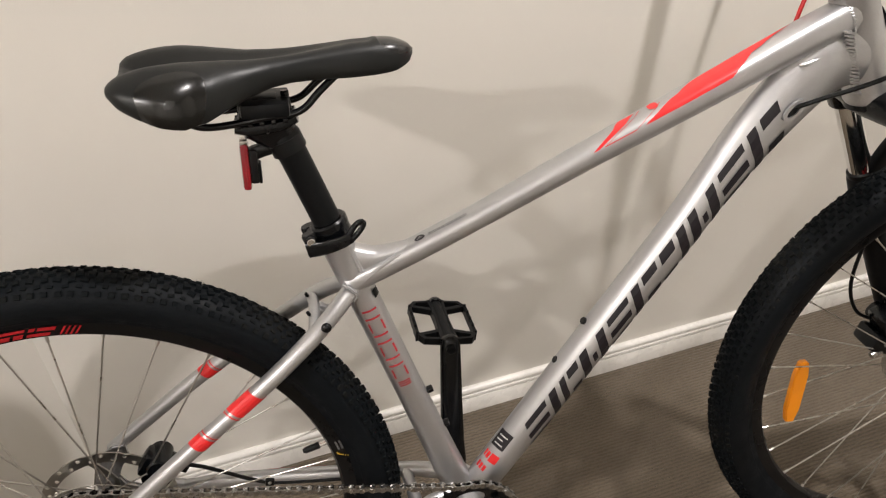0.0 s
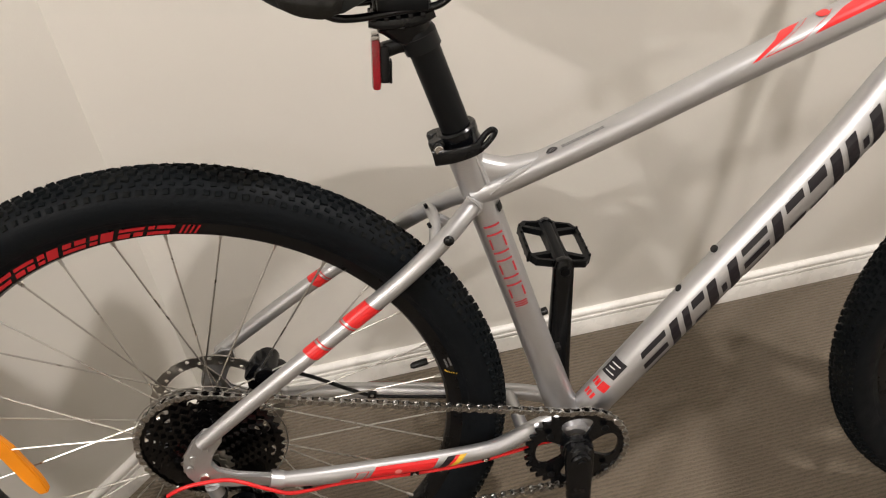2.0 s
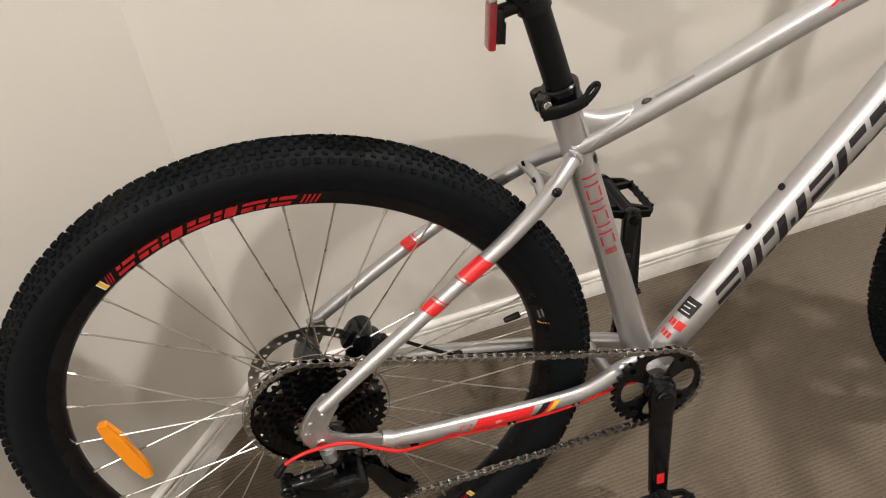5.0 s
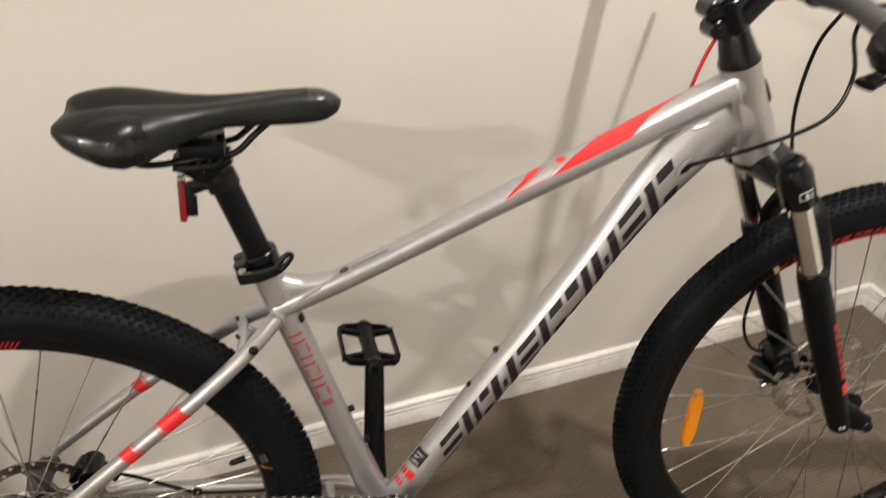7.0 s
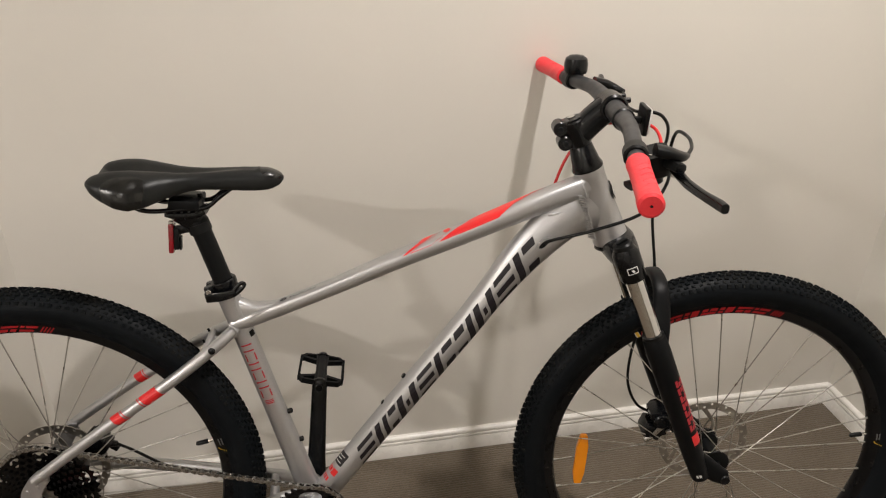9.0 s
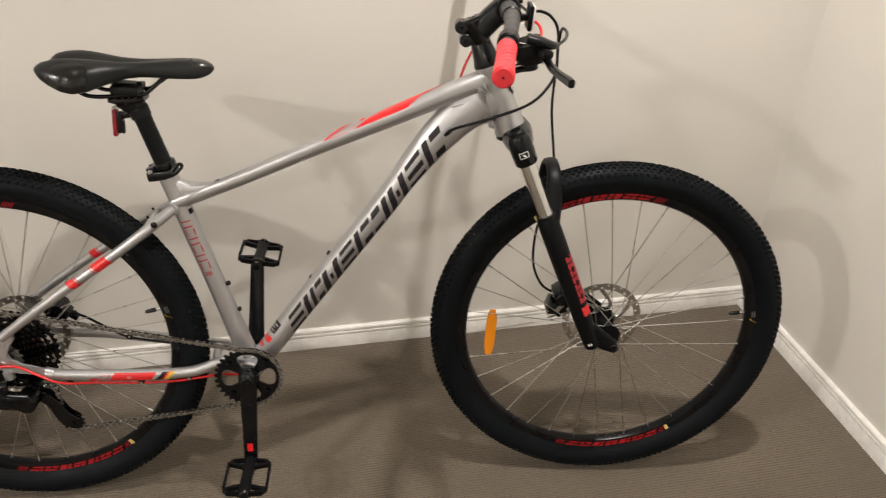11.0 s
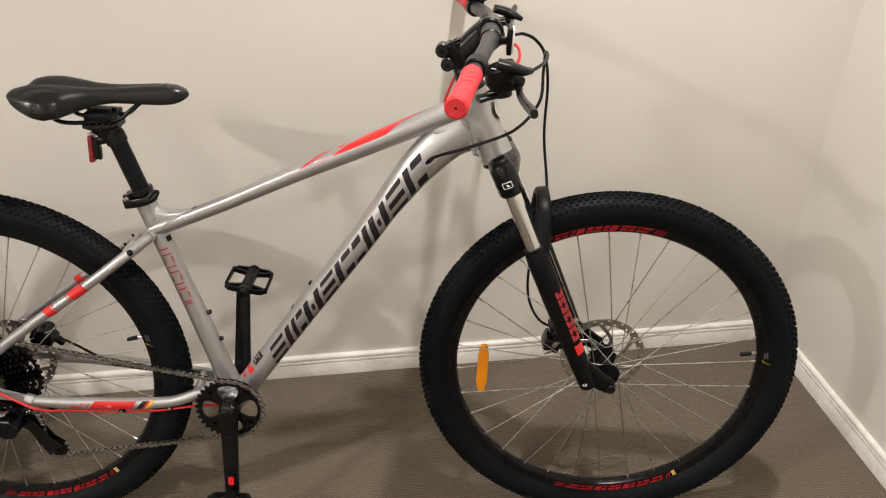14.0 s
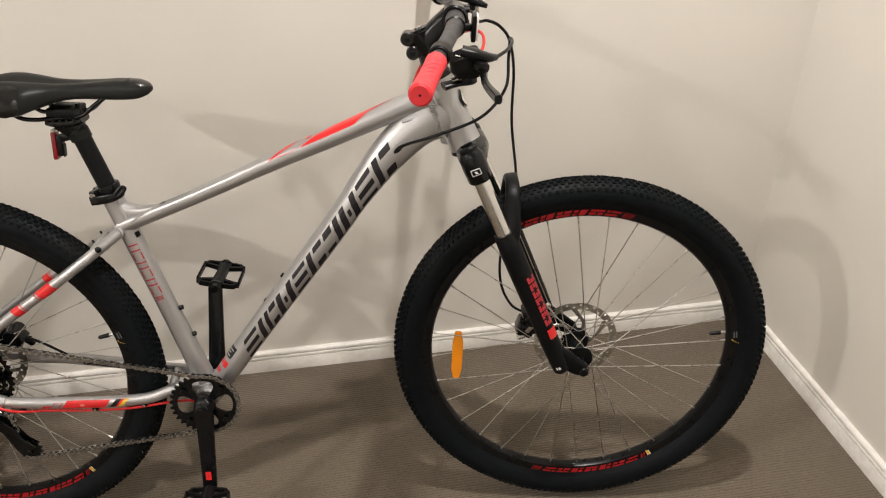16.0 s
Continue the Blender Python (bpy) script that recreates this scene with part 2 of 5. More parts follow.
def wall(name, a, b, label):
    """A wall of 0.1 m between two corners; the room lies on its right-hand side from a to b."""
    d = (b - a).normalized()
    out = V(-d.y, d.x, 0)
    bm = fresh()
    low = [a, b, b + d * 0.1 + out * 0.1, a - d * 0.1 + out * 0.1]
    lo = [bm.verts.new((p.x, p.y, -0.1)) for p in low]
    hi = [bm.verts.new((p.x, p.y, CEILING)) for p in low]
    bm.faces.new(lo)
    bm.faces.new(hi)
    for k in range(4):
        bm.faces.new((lo[k], lo[(k + 1) % 4], hi[(k + 1) % 4], hi[k]))
    return tagged(link_mesh(name, bm, WALL, False), label, "wall", kind="structure")


def baseboard(a, b, label):
    """A moulded skirting board along a wall."""
    d = (b - a).normalized()
    into = V(d.y, -d.x, 0)
    prof = [(-0.002, 0), (0.0125, 0), (0.0125, 0.0360), (0.0118, 0.0373), (0.0092, 0.0384), (0.0092, 0.0399), (0.0120, 0.0411), (0.0125, 0.0434), (0.0116, 0.0467),
            (0.0082, 0.0481), (0.0082, 0.0498), (0.0108, 0.0509), (0.0114, 0.0542), (0.0106, 0.0580), (0.0077, 0.0609), (0.0038, 0.0620), (-0.002, 0.0620)]
    bm = fresh()
    ends = [[bm.verts.new(p + d * e + into * x + V(0, 0, z)) for x, z in prof] for p, e in ((a, 0.0), (b, 0.0))]
    n = len(prof)
    for k in range(n):
        bm.faces.new((ends[0][k], ends[0][(k + 1) % n], ends[1][(k + 1) % n], ends[1][k]))
    bm.faces.new(ends[0])
    bm.faces.new(ends[1][::-1])
    return tagged(link_mesh("baseboard", bm, WHITE_TRIM), label, "skirting board", kind="structure")


WALLS = [("wall_back", corner_left, corner_right, "warm off-white painted wall behind the leaning bicycle"),
         ("wall_right", corner_right, far_right, "warm off-white painted side wall with a socket plate"),
         ("wall_rear", far_right, rear_left, "plain off-white painted wall"),
         ("wall_side", rear_left, far_left, "plain off-white painted wall"),
         ("wall_left", far_left, corner_left, "off-white painted wall set at a slant")]
for name, a, b, label in WALLS:
    wall(name, a, b, label)
    baseboard(a, b, "glossy white moulded skirting board along the wall")


def slab(name, z0, z1, material, label, category):
    bm = fresh()
    lo, hi = ([bm.verts.new((p.x, p.y, z)) for p in OUTLINE] for z in (z0, z1))
    bm.faces.new(lo)
    bm.faces.new(hi)
    for k in range(len(OUTLINE)):
        j = (k + 1) % len(OUTLINE)
        bm.faces.new((lo[k], lo[j], hi[j], hi[k]))
    return tagged(link_mesh(name, bm, material, False), label, category, kind="structure")


slab("floor", -0.05, 0.0, CARPET, "taupe ribbed loop-pile carpet floor", "carpet")
slab("ceiling", CEILING, CEILING + 0.1, CEIL, "plain white painted ceiling", "ceiling")

# ---- the bicycle ----
REAR_R, WHEELBASE = 0.368, 1.177
bike = tagged(new("mountain_bike"), "silver and red hardtail mountain bike leaning against the wall", "bicycle")
bike.matrix_basis = pose(0, 0, 0, -7.82, 0, -6.59)
HEAD = radians(68.5)
AXIS = V(-math.cos(HEAD), 0, math.sin(HEAD))
AHEAD = V(math.sin(HEAD), 0, math.cos(HEAD))
FRONT_HUB = V(WHEELBASE, 0, REAR_R)
STEER_AT = FRONT_HUB - AHEAD * 0.048
STEER = Matrix.Translation(STEER_AT) @ Matrix.Rotation(radians(-3.75), 4, AXIS) @ Matrix.Translation(-STEER_AT)
BB = V(0.446, 0, 0.305)


def mirrored(points):
    return [(x, -y, z) for x, y, z in points]


def decal(bm, line, radii, quads, side=(0, -1, 0), grow=0.0005, steps=(6, 4), power=2.0):
    """Patches on a pipe. Each quad: four (fraction along, angle from the side in degrees)."""
    count = len(line) - 1
    axes = frames_along(line, side)

    def at(s, a):
        i = min(int(s * count), count - 1)
        f = s * count - i
        c = axes[i][0].lerp(axes[i + 1][0], f)
        u, v = axes[i][1], axes[i][2]
        q = lerp_list(radii, s)
        ca, sa = rounded(radians(a), power)
        return c + u * ((q[0] + grow) * ca) + v * ((q[1] + grow) * sa)

    for quad in quads:
        p = [Vector(q) for q in quad]
        grid = []
        for i in range(steps[0] + 1):
            row = []
            for j in range(steps[1] + 1):
                f, g = i / steps[0], j / steps[1]
                q = (p[0] * (1 - f) + p[1] * f) * (1 - g) + (p[3] * (1 - f) + p[2] * f) * g
                row.append(bm.verts.new(at(q.x, q.y)))
            grid.append(row)
        for i in range(steps[0]):
            for j in range(steps[1]):
                bm.faces.new((grid[i][j], grid[i + 1][j], grid[i + 1][j + 1], grid[i][j + 1]))
    return bm


def slanted_band(line, s0, s1, radii, sign, lean=0.0095):
    """A painted band right round a pipe, its ends cut aslant."""
    bm = fresh()
    for a0, a1, k in ((-90, 90, 1), (90, 270, -1)):
        e = lean * k
        decal(bm, line, radii, [((s0 - e, a0 * sign), (s1 - e, a0 * sign), (s1 + e, a1 * sign), (s0 + e, a1 * sign))], (0, -sign, 0), 0.0006, (6, 10))
    return bm


def round_decal(bm, line, radii, s, a, along, around, side=(0, -1, 0), power=2.0, grow=0.0006):
    """A round patch on a pipe: centre and half sizes as fraction along and degrees."""
    for f in np.linspace(0, math.pi, 9)[:-1]:
        p = [(s + along * math.cos(q), around * math.sin(q)) for q in (f, f + math.pi / 8)]
        decal(bm, line, radii, [((p[0][0], a + p[0][1]), (p[1][0], a + p[1][1]), (p[1][0], a - p[1][1]), (p[0][0], a - p[0][1]))], side, grow, (1, 4), power)
    return bm


def weld(bm, centre, axis, radius, squash=1.0, n=22, bead=0.0022):
    """A ring of overlapping weld beads."""
    d = Vector(axis).normalized()
    u = V(0, 1, 0)
    v = d.cross(u).normalized()
    for k in range(n):
        a = 2 * math.pi * k / n
        c = Vector(centre) + u * (radius * math.cos(a)) + v * (radius * squash * math.sin(a))
        bmesh.ops.create_icosphere(bm, subdivisions=1, radius=bead, matrix=Matrix.Translation(c))
    return bm


def bead_line(bm, points, bead, n):
    """Overlapping weld beads along a line."""
    for c in even(spline(points, 5), n):
        bmesh.ops.create_icosphere(bm, subdivisions=1, radius=bead, matrix=Matrix.Translation(c))
    return bm


# ---- frame ----
def build_frame():
    seat_line = even([BB, V(0.329, 0, 0.719)], 24)
    bm = fresh()
    tube(bm, seat_line, [(0.021, 0.0215), (0.0185, 0.0190), (0.0172, 0.0176), (0.0175, 0.0175), (0.0182, 0.0182)], 24, (0, -1, 0))
    cyl(bm, BB + V(0, -0.0365, 0), BB + V(0, 0.0365, 0), 0.0225, 28)
    frame_part = part("frame", bm, SILVER, bike, "brushed silver aluminium frame with red and black decals")
    # top tube with its gusset
    top_line = even(spline([(0.338, -0.004, 0.661), (0.403, -0.008, 0.6868), (0.488, -0.009, 0.7203), (0.6055, -0.009, 0.7698), (0.718, -0.009, 0.8148), (0.838, -0.006, 0.8625), (0.912, -0.002, 0.888)], 8))
    TOP = (1.8, 3.0)
    top_r = [(0.0152, 0.0134), (0.0146, 0.0130), (0.0169, 0.0148), (0.0200, 0.0172), (0.0200, 0.0205)]
    part("top_tube", tube(fresh(), top_line, top_r, 32, (0, -1, 0), power=TOP), SILVER, frame_part)
    gusset = tube(fresh(), spline([(0.332, 0, 0.690), (0.352, -0.002, 0.6875), (0.372, -0.004, 0.6880), (0.392, -0.006, 0.6930), (0.412, -0.007, 0.6985)], 8), [(0.0138, 0.0245), (0.0132, 0.0180), (0.0124, 0.0120), (0.0112, 0.0080), (0.0092, 0.0045)], 28, (0, -1, 0), power=(3.6, 3.0))
    part("gusset", gusset, SILVER, frame_part)
    # down tube, its upper half a little keener
    DOWN = (2.3, 1.8)
    down_line = even(spline([(0.452, -0.003, 0.302), (0.580, -0.007, 0.473), (0.706, -0.008, 0.637), (0.769, -0.008, 0.724), (0.819, -0.008, 0.786), (0.877, -0.006, 0.836), (0.938, -0.002, 0.852)], 8))
    down_r = [(0.0205, 0.0215), (0.0215, 0.0222), (0.0222, 0.0230), (0.0226, 0.0236), (0.0226, 0.0245), (0.0226, 0.0335), (0.0212, 0.0380)]
    part("down_tube", tube(fresh(), down_line, down_r, 48, (0, -1, 0), power=DOWN), SILVER, frame_part)
    # head tube, wider at its foot
    foot, crest = V(0.9540, 0, 0.794), V(0.9065, 0, 0.914)
    d = (crest - foot)
    bm = fresh()
    line = [foot + d * s for s in (0, 0.03, 0.06, 0.3, 0.6, 0.92, 0.95, 1.0)]
    tube(bm, line, [(0.0285,) * 2, (0.0295,) * 2, (0.0285,) * 2, (0.0270,) * 2, (0.0245,) * 2, (0.0235,) * 2, (0.0245,) * 2, (0.0240,) * 2], 28, (0, -1, 0))
    part("head_tube", bm, SILVER, frame_part)
    head_line = [foot + d * (k / 12) for k in range(13)]
    head_r = [(0.0280,) * 2, (0.0262,) * 2, (0.0240,) * 2]
    b = part("head_badge", round_decal(fresh(), head_line, head_r, 0.62, 90, 0.125, 37, grow=0.0014), BLACK_PAINT, frame_part, "round black metal head badge", False)
    part("badge_face", round_decal(fresh(), head_line, head_r, 0.62, 90, 0.095, 28, grow=0.0019), WHITE_DECAL, frame_part, "", False)
    marks = decal(fresh(), head_line, head_r, [((0.555, 70), (0.575, 70), (0.70, 92), (0.68, 92)), ((0.555, 86), (0.575, 86), (0.69, 110), (0.67, 110))], grow=0.0024)
    part("badge_mark", marks, BLACK_PAINT, frame_part, "", False)
    # stays
    chain_pts = [(0.076, -0.0672, 0.3400), (0.130, -0.0625, 0.3310), (0.190, -0.0560, 0.3240), (0.270, -0.0505, 0.3190), (0.332, -0.0475, 0.3205), (0.362, -0.0440, 0.3265), (0.392, -0.0370, 0.3350), (0.432, -0.0240, 0.3350)]
    seat_pts = [(0.010, -0.0780, 0.4270), (0.0735, -0.0730, 0.4740), (0.1367, -0.0680, 0.5190), (0.1944, -0.0610, 0.5575), (0.2517, -0.0540, 0.5970), (0.3040, -0.0360, 0.6330), (0.3440, -0.0080, 0.6600)]
    chain_r = [(0.0090, 0.0095), (0.0095, 0.0115), (0.0095, 0.0118), (0.0095, 0.0118), (0.0095, 0.0116), (0.0095, 0.0112), (0.0100, 0.0112), (0.0100, 0.0120)]
    seat_r = [(0.0085, 0.0085), (0.0090, 0.0090), (0.0092, 0.0092), (0.0092, 0.0092), (0.0094, 0.0094), (0.0096, 0.0096), (0.0098, 0.0098)]
    far_pts = [(0.076, 0.0672, 0.3500), (0.140, 0.0620, 0.3510), (0.190, 0.0575, 0.3470), (0.255, 0.0525, 0.3400), (0.295, 0.0500, 0.3345), (0.350, 0.0450, 0.3290), (0.392, 0.0370, 0.3280), (0.432, 0.0240, 0.3250)]
    lines = {}
    for sign in (1, -1):
        c = even(spline(chain_pts if sign > 0 else far_pts, 7))
        s = even(spline(seat_pts if sign > 0 else mirrored(seat_pts), 7))
        lines[sign] = c, s
        part("chainstay", tube(fresh(), c, chain_r, 18, (0, -1, 0)), SILVER, frame_part)
        part("seatstay", tube(fresh(), s, seat_r, 18, (0, -1, 0)), SILVER, frame_part)
        y = -0.0700 * sign
        outline = [(-0.020, 0.372), (-0.012, 0.356), (0.004, 0.350), (0.030, 0.348), (0.056, 0.341), (0.080, 0.3315), (0.082, 0.3495), (0.060, 0.354), (0.034, 0.362), (0.014, 0.374), (0.008, 0.388), (0.018, 0.404), (0.030, 0.420), (0.030, 0.440), (0.014, 0.440), (-0.002, 0.425), (-0.016, 0.404), (-0.021, 0.388)]
        bm = prism(fresh(), outline, y - 0.0040, y + 0.0040)
        bmesh.ops.bevel(bm, geom=[e for e in bm.edges if abs(e.verts[0].co.y - e.verts[1].co.y) < 1e-5], offset=0.0018, segments=2, affect="EDGES")
        bmesh.ops.translate(bm, verts=[v for v in bm.verts if v.co.x > 0.05], vec=(0, 0.0022 * sign, 0))
        if sign < 0:
            bmesh.ops.translate(bm, verts=[v for v in bm.verts if v.co.x > 0.05], vec=(0, 0, 0.009))
        for bx, bz in ((0.010, 0.412), (-0.006, 0.402), (-0.013, 0.386)):
            cyl(bm, (bx, y - 0.0062 * sign, bz), (bx, y, bz), 0.0040, 14)
        rise = 0.0 if sign > 0 else 0.010
        tube(bm, spline([(0.070, y + 0.002 * sign, 0.344 + rise), (0.084, y + 0.003 * sign, 0.339 + rise)], 3), 0.0112, 16)
        part("dropout", bm, SILVER, frame_part)
    bridge = tube(fresh(), spline([(0.292, -0.041, 0.628), (0.294, -0.024, 0.633), (0.296, 0, 0.635), (0.294, 0.024, 0.633), (0.292, 0.041, 0.628)], 5), 0.0062, 14)
    part("stay_bridge", bridge, SILVER, frame_part)
    tab = box(fresh(), (0.016, 0.009, 0.020), pose(0.303, 0, 0.627, 0, 35, 0), 0.002)
    cyl(tab, (0.300, -0.0060, 0.630), (0.300, 0.0060, 0.630), 0.0050, 14)
    part("bridge_tab", tab, SILVER, frame_part)
    for y in (-0.020, 0.020):
        part("bridge_bolt", cyl(fresh(), (0.290, y, 0.638), (0.288, y, 0.643), 0.0020, 12), BLACK_MATT, frame_part)
    low = tube(fresh(), [V(0.382, -0.038, 0.331), V(0.376, 0.040, 0.328)], 0.0085, 14)
    part("stay_bridge", low, SILVER, frame_part)
    # welds at the joints
    bm = fresh()
    for y in (-1, 1):
        bead_line(bm, [(0.3560, 0.0140 * y - 0.004, 0.670), (0.374, 0.0126 * y - 0.006, 0.6835), (0.391, 0.0112 * y - 0.007, 0.6925), (0.400, 0.0090 * y - 0.007, 0.6965), (0.405, 0.0030 * y - 0.007, 0.6995)], 0.0034, 22)
        bead_line(bm, [(0.3565, 0.0148 * y, 0.666), (0.3530, 0.0150 * y, 0.680), (0.3480, 0.0146 * y, 0.696), (0.3430, 0.0125 * y, 0.712)], 0.0029, 20)
        for c in even(spline([(0.8935, 0.0236 * y, 0.874), (0.8985, 0.0242 * y, 0.858), (0.9040, 0.0246 * y, 0.842), (0.9095, 0.0252 * y, 0.823), (0.9150, 0.0250 * y, 0.806)], 5), 17):
            bmesh.ops.create_icosphere(bm, subdivisions=1, radius=1, matrix=Matrix.Translation(c) @ pose(0, 0, 0, 0, 15, 0) @ Matrix.Diagonal((0.0078, 0.0030, 0.0024, 1)))
        bead_line(bm, [(0.880, 0.0160 * y - 0.005, 0.853), (0.860, 0.0160 * y - 0.006, 0.848), (0.846, 0.0150 * y - 0.007, 0.845), (0.842, -0.007, 0.842)], 0.0026, 24)
        bead_line(bm, [(0.331, 0.0195 * y, 0.668), (0.338, 0.0225 * y, 0.6645), (0.344, 0.0215 * y, 0.654), (0.340, 0.0190 * y, 0.646)], 0.0019, 30)
    weld(bm, (0.899, -0.002, 0.884), (0.93, 0, 0.38), 0.0200, 1.12, 44, 0.0030)
    weld(bm, (0.462, -0.003, 0.312), (0.6, 0, 0.78), 0.0210, 1.05, 44, 0.0030)
    weld(bm, (0.440, 0, 0.327), (-0.26, 0, 0.96), 0.0208, 1.0, 40, 0.0030)
    tagged(part("weld_bead", bm, SILVER, frame_part), kind="stuff")
    # decals
    s = 0.160
    lo, hi, slant = 50, -35, 0.034
    unit = 0.652 / 9.95
    # plain slanted blocks: width, then bars as (from, to along, from, to across)
    strips = [(0.0, 0.84, 0.0, 0.19), (0.0, 0.84, 0.41, 0.59), (0.0, 0.84, 0.81, 1.0)]
    pair_after = [(0.0, 0.26, 0.0, 1.0), (0.38, 0.86, 0.76, 1.0), (0.42, 0.86, 0.0, 0.34)]
    pair_before = [(0.60, 0.86, 0.0, 1.0), (0.0, 0.46, 0.70, 1.0), (0.0, 0.46, 0.0, 0.24)]
    columns = [(0.0, 0.26, 0.0, 1.0), (0.60, 0.86, 0.0, 1.0), (0.36, 0.50, 0.36, 0.62)]
    blocks = [(1.05, strips), (0.45, [(0.0, 0.62, 0.0, 1.0)]), (0.85, pair_after), (1.15, columns), (0.95, strips), (1.10, pair_after), (1.10, pair_before), (1.15, columns), (1.05, strips), (1.10, pair_after)]
    for width, bars in blocks:
        for f0, f1, g0, g1 in bars:
            a, b = s + unit * width * f0, s + unit * width * f1
            p0, p1 = lo + (hi - lo) * g0, lo + (hi - lo) * g1
            mark = decal(fresh(), down_line, down_r, power=DOWN, quads=[((a + slant * g0, p0), (b + slant * g0, p0), (b + slant * g1, p1), (a + slant * g1, p1))], grow=0.0006, steps=(3, 5))
            part("down_tube_mark", mark, DECAL_BLACK, frame_part, "slanted dark block", False)
        s += unit * width
    bm = decal(fresh(), down_line, down_r, power=DOWN, quads=[((0.122, -92), (0.158, -92), (0.162, -36), (0.126, -36))])
    part("data_label", bm, DECAL_BLACK, frame_part, "small black label", False)
    bm = decal(fresh(), down_line, down_r, power=DOWN, quads=[((0.129 + 0.009 * k, -80), (0.131 + 0.009 * k, -80), (0.134 + 0.009 * k, -46 - 9 * (k == 1)), (0.132 + 0.009 * k, -46 - 9 * (k == 1))) for k in range(3)], grow=0.0009)
    part("label_print", bm, WHITE_DECAL, frame_part, "", False)
    bm = decal(fresh(), down_line, down_r, power=DOWN, quads=[((0.094, -58), (0.112, -58), (0.114, -30), (0.096, -30)), ((0.096, -74), (0.110, -74), (0.110, -62), (0.096, -62)), ((0.096, -88), (0.110, -88), (0.110, -78), (0.096, -78)), ((0.072, -84), (0.084, -84), (0.084, -74), (0.072, -74)), ((0.072, -70), (0.084, -70), (0.084, -60), (0.072, -60)), ((0.072, -56), (0.084, -56), (0.084, -46), (0.072, -46))])
    part("red_mark", bm, RED, frame_part, "", False)
    bm = fresh()
    seat_rr = [(0.021, 0.0215), (0.0185, 0.0190), (0.0172, 0.0176), (0.0175, 0.0175), (0.0182, 0.0182)]
    sl = seat_line
    for k in range(6):
        a, b = 0.785 - 0.042 * k, 0.785 - 0.042 * k - 0.032
        edges = [((a, -28), (b, -28), (b, -21), (a, -21)), ((a, 23), (b, 23), (b, 30), (a, 30)), ((a, 30), (a - 0.006, 30), (a - 0.006, -28), (a, -28)), ((b + 0.006, 30), (b, 30), (b, -28), (b + 0.006, -28))]
        for q in edges[:2] if k % 2 else edges[2:]:
            decal(bm, sl, seat_rr, [q], steps=(3, 4))
    for k in range(3):
        decal(bm, sl, seat_rr, [((0.530 - 0.007 * k, 24), (0.526 - 0.007 * k, 24), (0.526 - 0.007 * k, -24), (0.530 - 0.007 * k, -24))], steps=(1, 4))
    part("port_cover", decal(fresh(), sl, seat_rr, [((0.806, 42), (0.806, 74), (0.830, 74), (0.830, 42))], steps=(3, 4), grow=0.0010), BLACK_PLASTIC, frame_part, "small black cover", False)
    part("seat_tube_decal", bm, SEAT_RED, frame_part, "row of thin red outlined marks on the seat tube", False)
    bm = decal(fresh(), top_line, top_r, power=TOP, quads=[((0.583, -24), (0.665, -24), (0.708, -79), (0.640, -79)), ((0.665, -24), (0.748, -26), (0.800, -82), (0.708, -79)), ((0.640, -79), (0.708, -79), (0.800, -106), (0.705, -104)), ((0.708, -79), (0.800, -82), (0.892, -104), (0.800, -106))], steps=(8, 8))
    part("swoosh", bm, RED, frame_part, "broad red swoosh on the top tube", False)
    bm = decal(fresh(), top_line, top_r, power=TOP, quads=[((0.484, -24), (0.496, -24), (0.580, -100), (0.550, -102))], steps=(8, 8))
    part("swoosh", bm, RED, frame_part, "narrow red stripe on the top tube", False)
    bm = decal(fresh(), top_line, top_r, power=TOP, quads=[((0.506, -24), (0.508, -24), (0.592, -100), (0.590, -100)), ((0.565, -24), (0.567, -24), (0.628, -90), (0.626, -90)), ((0.506, -22), (0.566, -22), (0.566, -26), (0.506, -26))], steps=(8, 6))
    part("fine_line", bm, RED, frame_part, "", False)
    bm = round_decal(fresh(), top_line, top_r, 0.613, -91, 0.0090, 13, power=TOP)
    part("round_mark", bm, RED, frame_part, "", False)
    bm = round_decal(fresh(), top_line, top_r, 0.151, -79, 0.0100, 12, power=TOP)
    part("oval_mark", bm, DECAL_BLACK, frame_part, "", False)
    bm = decal(fresh(), top_line, top_r, power=TOP, quads=[((0.1445, -74), (0.1465, -74), (0.1545, -86), (0.1525, -86)), ((0.1495, -71), (0.1510, -71), (0.1580, -81), (0.1565, -81))], grow=0.0010, steps=(1, 3))
    part("oval_stroke", bm, SILVER, frame_part, "", False)
    bm = decal(fresh(), top_line, top_r, power=TOP, quads=[((0.168 + 0.0085 * k, -70.0 - 9 * j), (0.1745 + 0.0085 * k, -70.0 - 9 * j), (0.1745 + 0.0085 * k, -74.5 - 9 * j), (0.168 + 0.0085 * k, -74.5 - 9 * j)) for k in range(9) for j in range(2)], steps=(1, 1))
    part("fine_print", bm, GREY_PRINT, frame_part, "", False)
    for sign in (1, -1):
        c, s = lines[sign]
        for s0, s1 in ((0.411, 0.450), (0.546, 0.622)):
            part("red_band", slanted_band(s, s0, s1, seat_r, sign), RED, frame_part, "", False)
        for s0 in (0.4575, 0.5350):
            part("band_line", slanted_band(s, s0, s0 + 0.0035, seat_r, sign), RED, frame_part, "thin red line", False)
        side = (0, -sign, 0)
        tilt = 1 if sign > 0 else -1
        quads = lambda a, b, lo=38, hi=-50, sl=0.032: [((a, lo * tilt), (b, lo * tilt), (b + sl, hi * tilt), (a + sl, hi * tilt))]
        part("red_patch", decal(fresh(), c, chain_r, quads(0.297, 0.512), side), RED, frame_part, "", False)
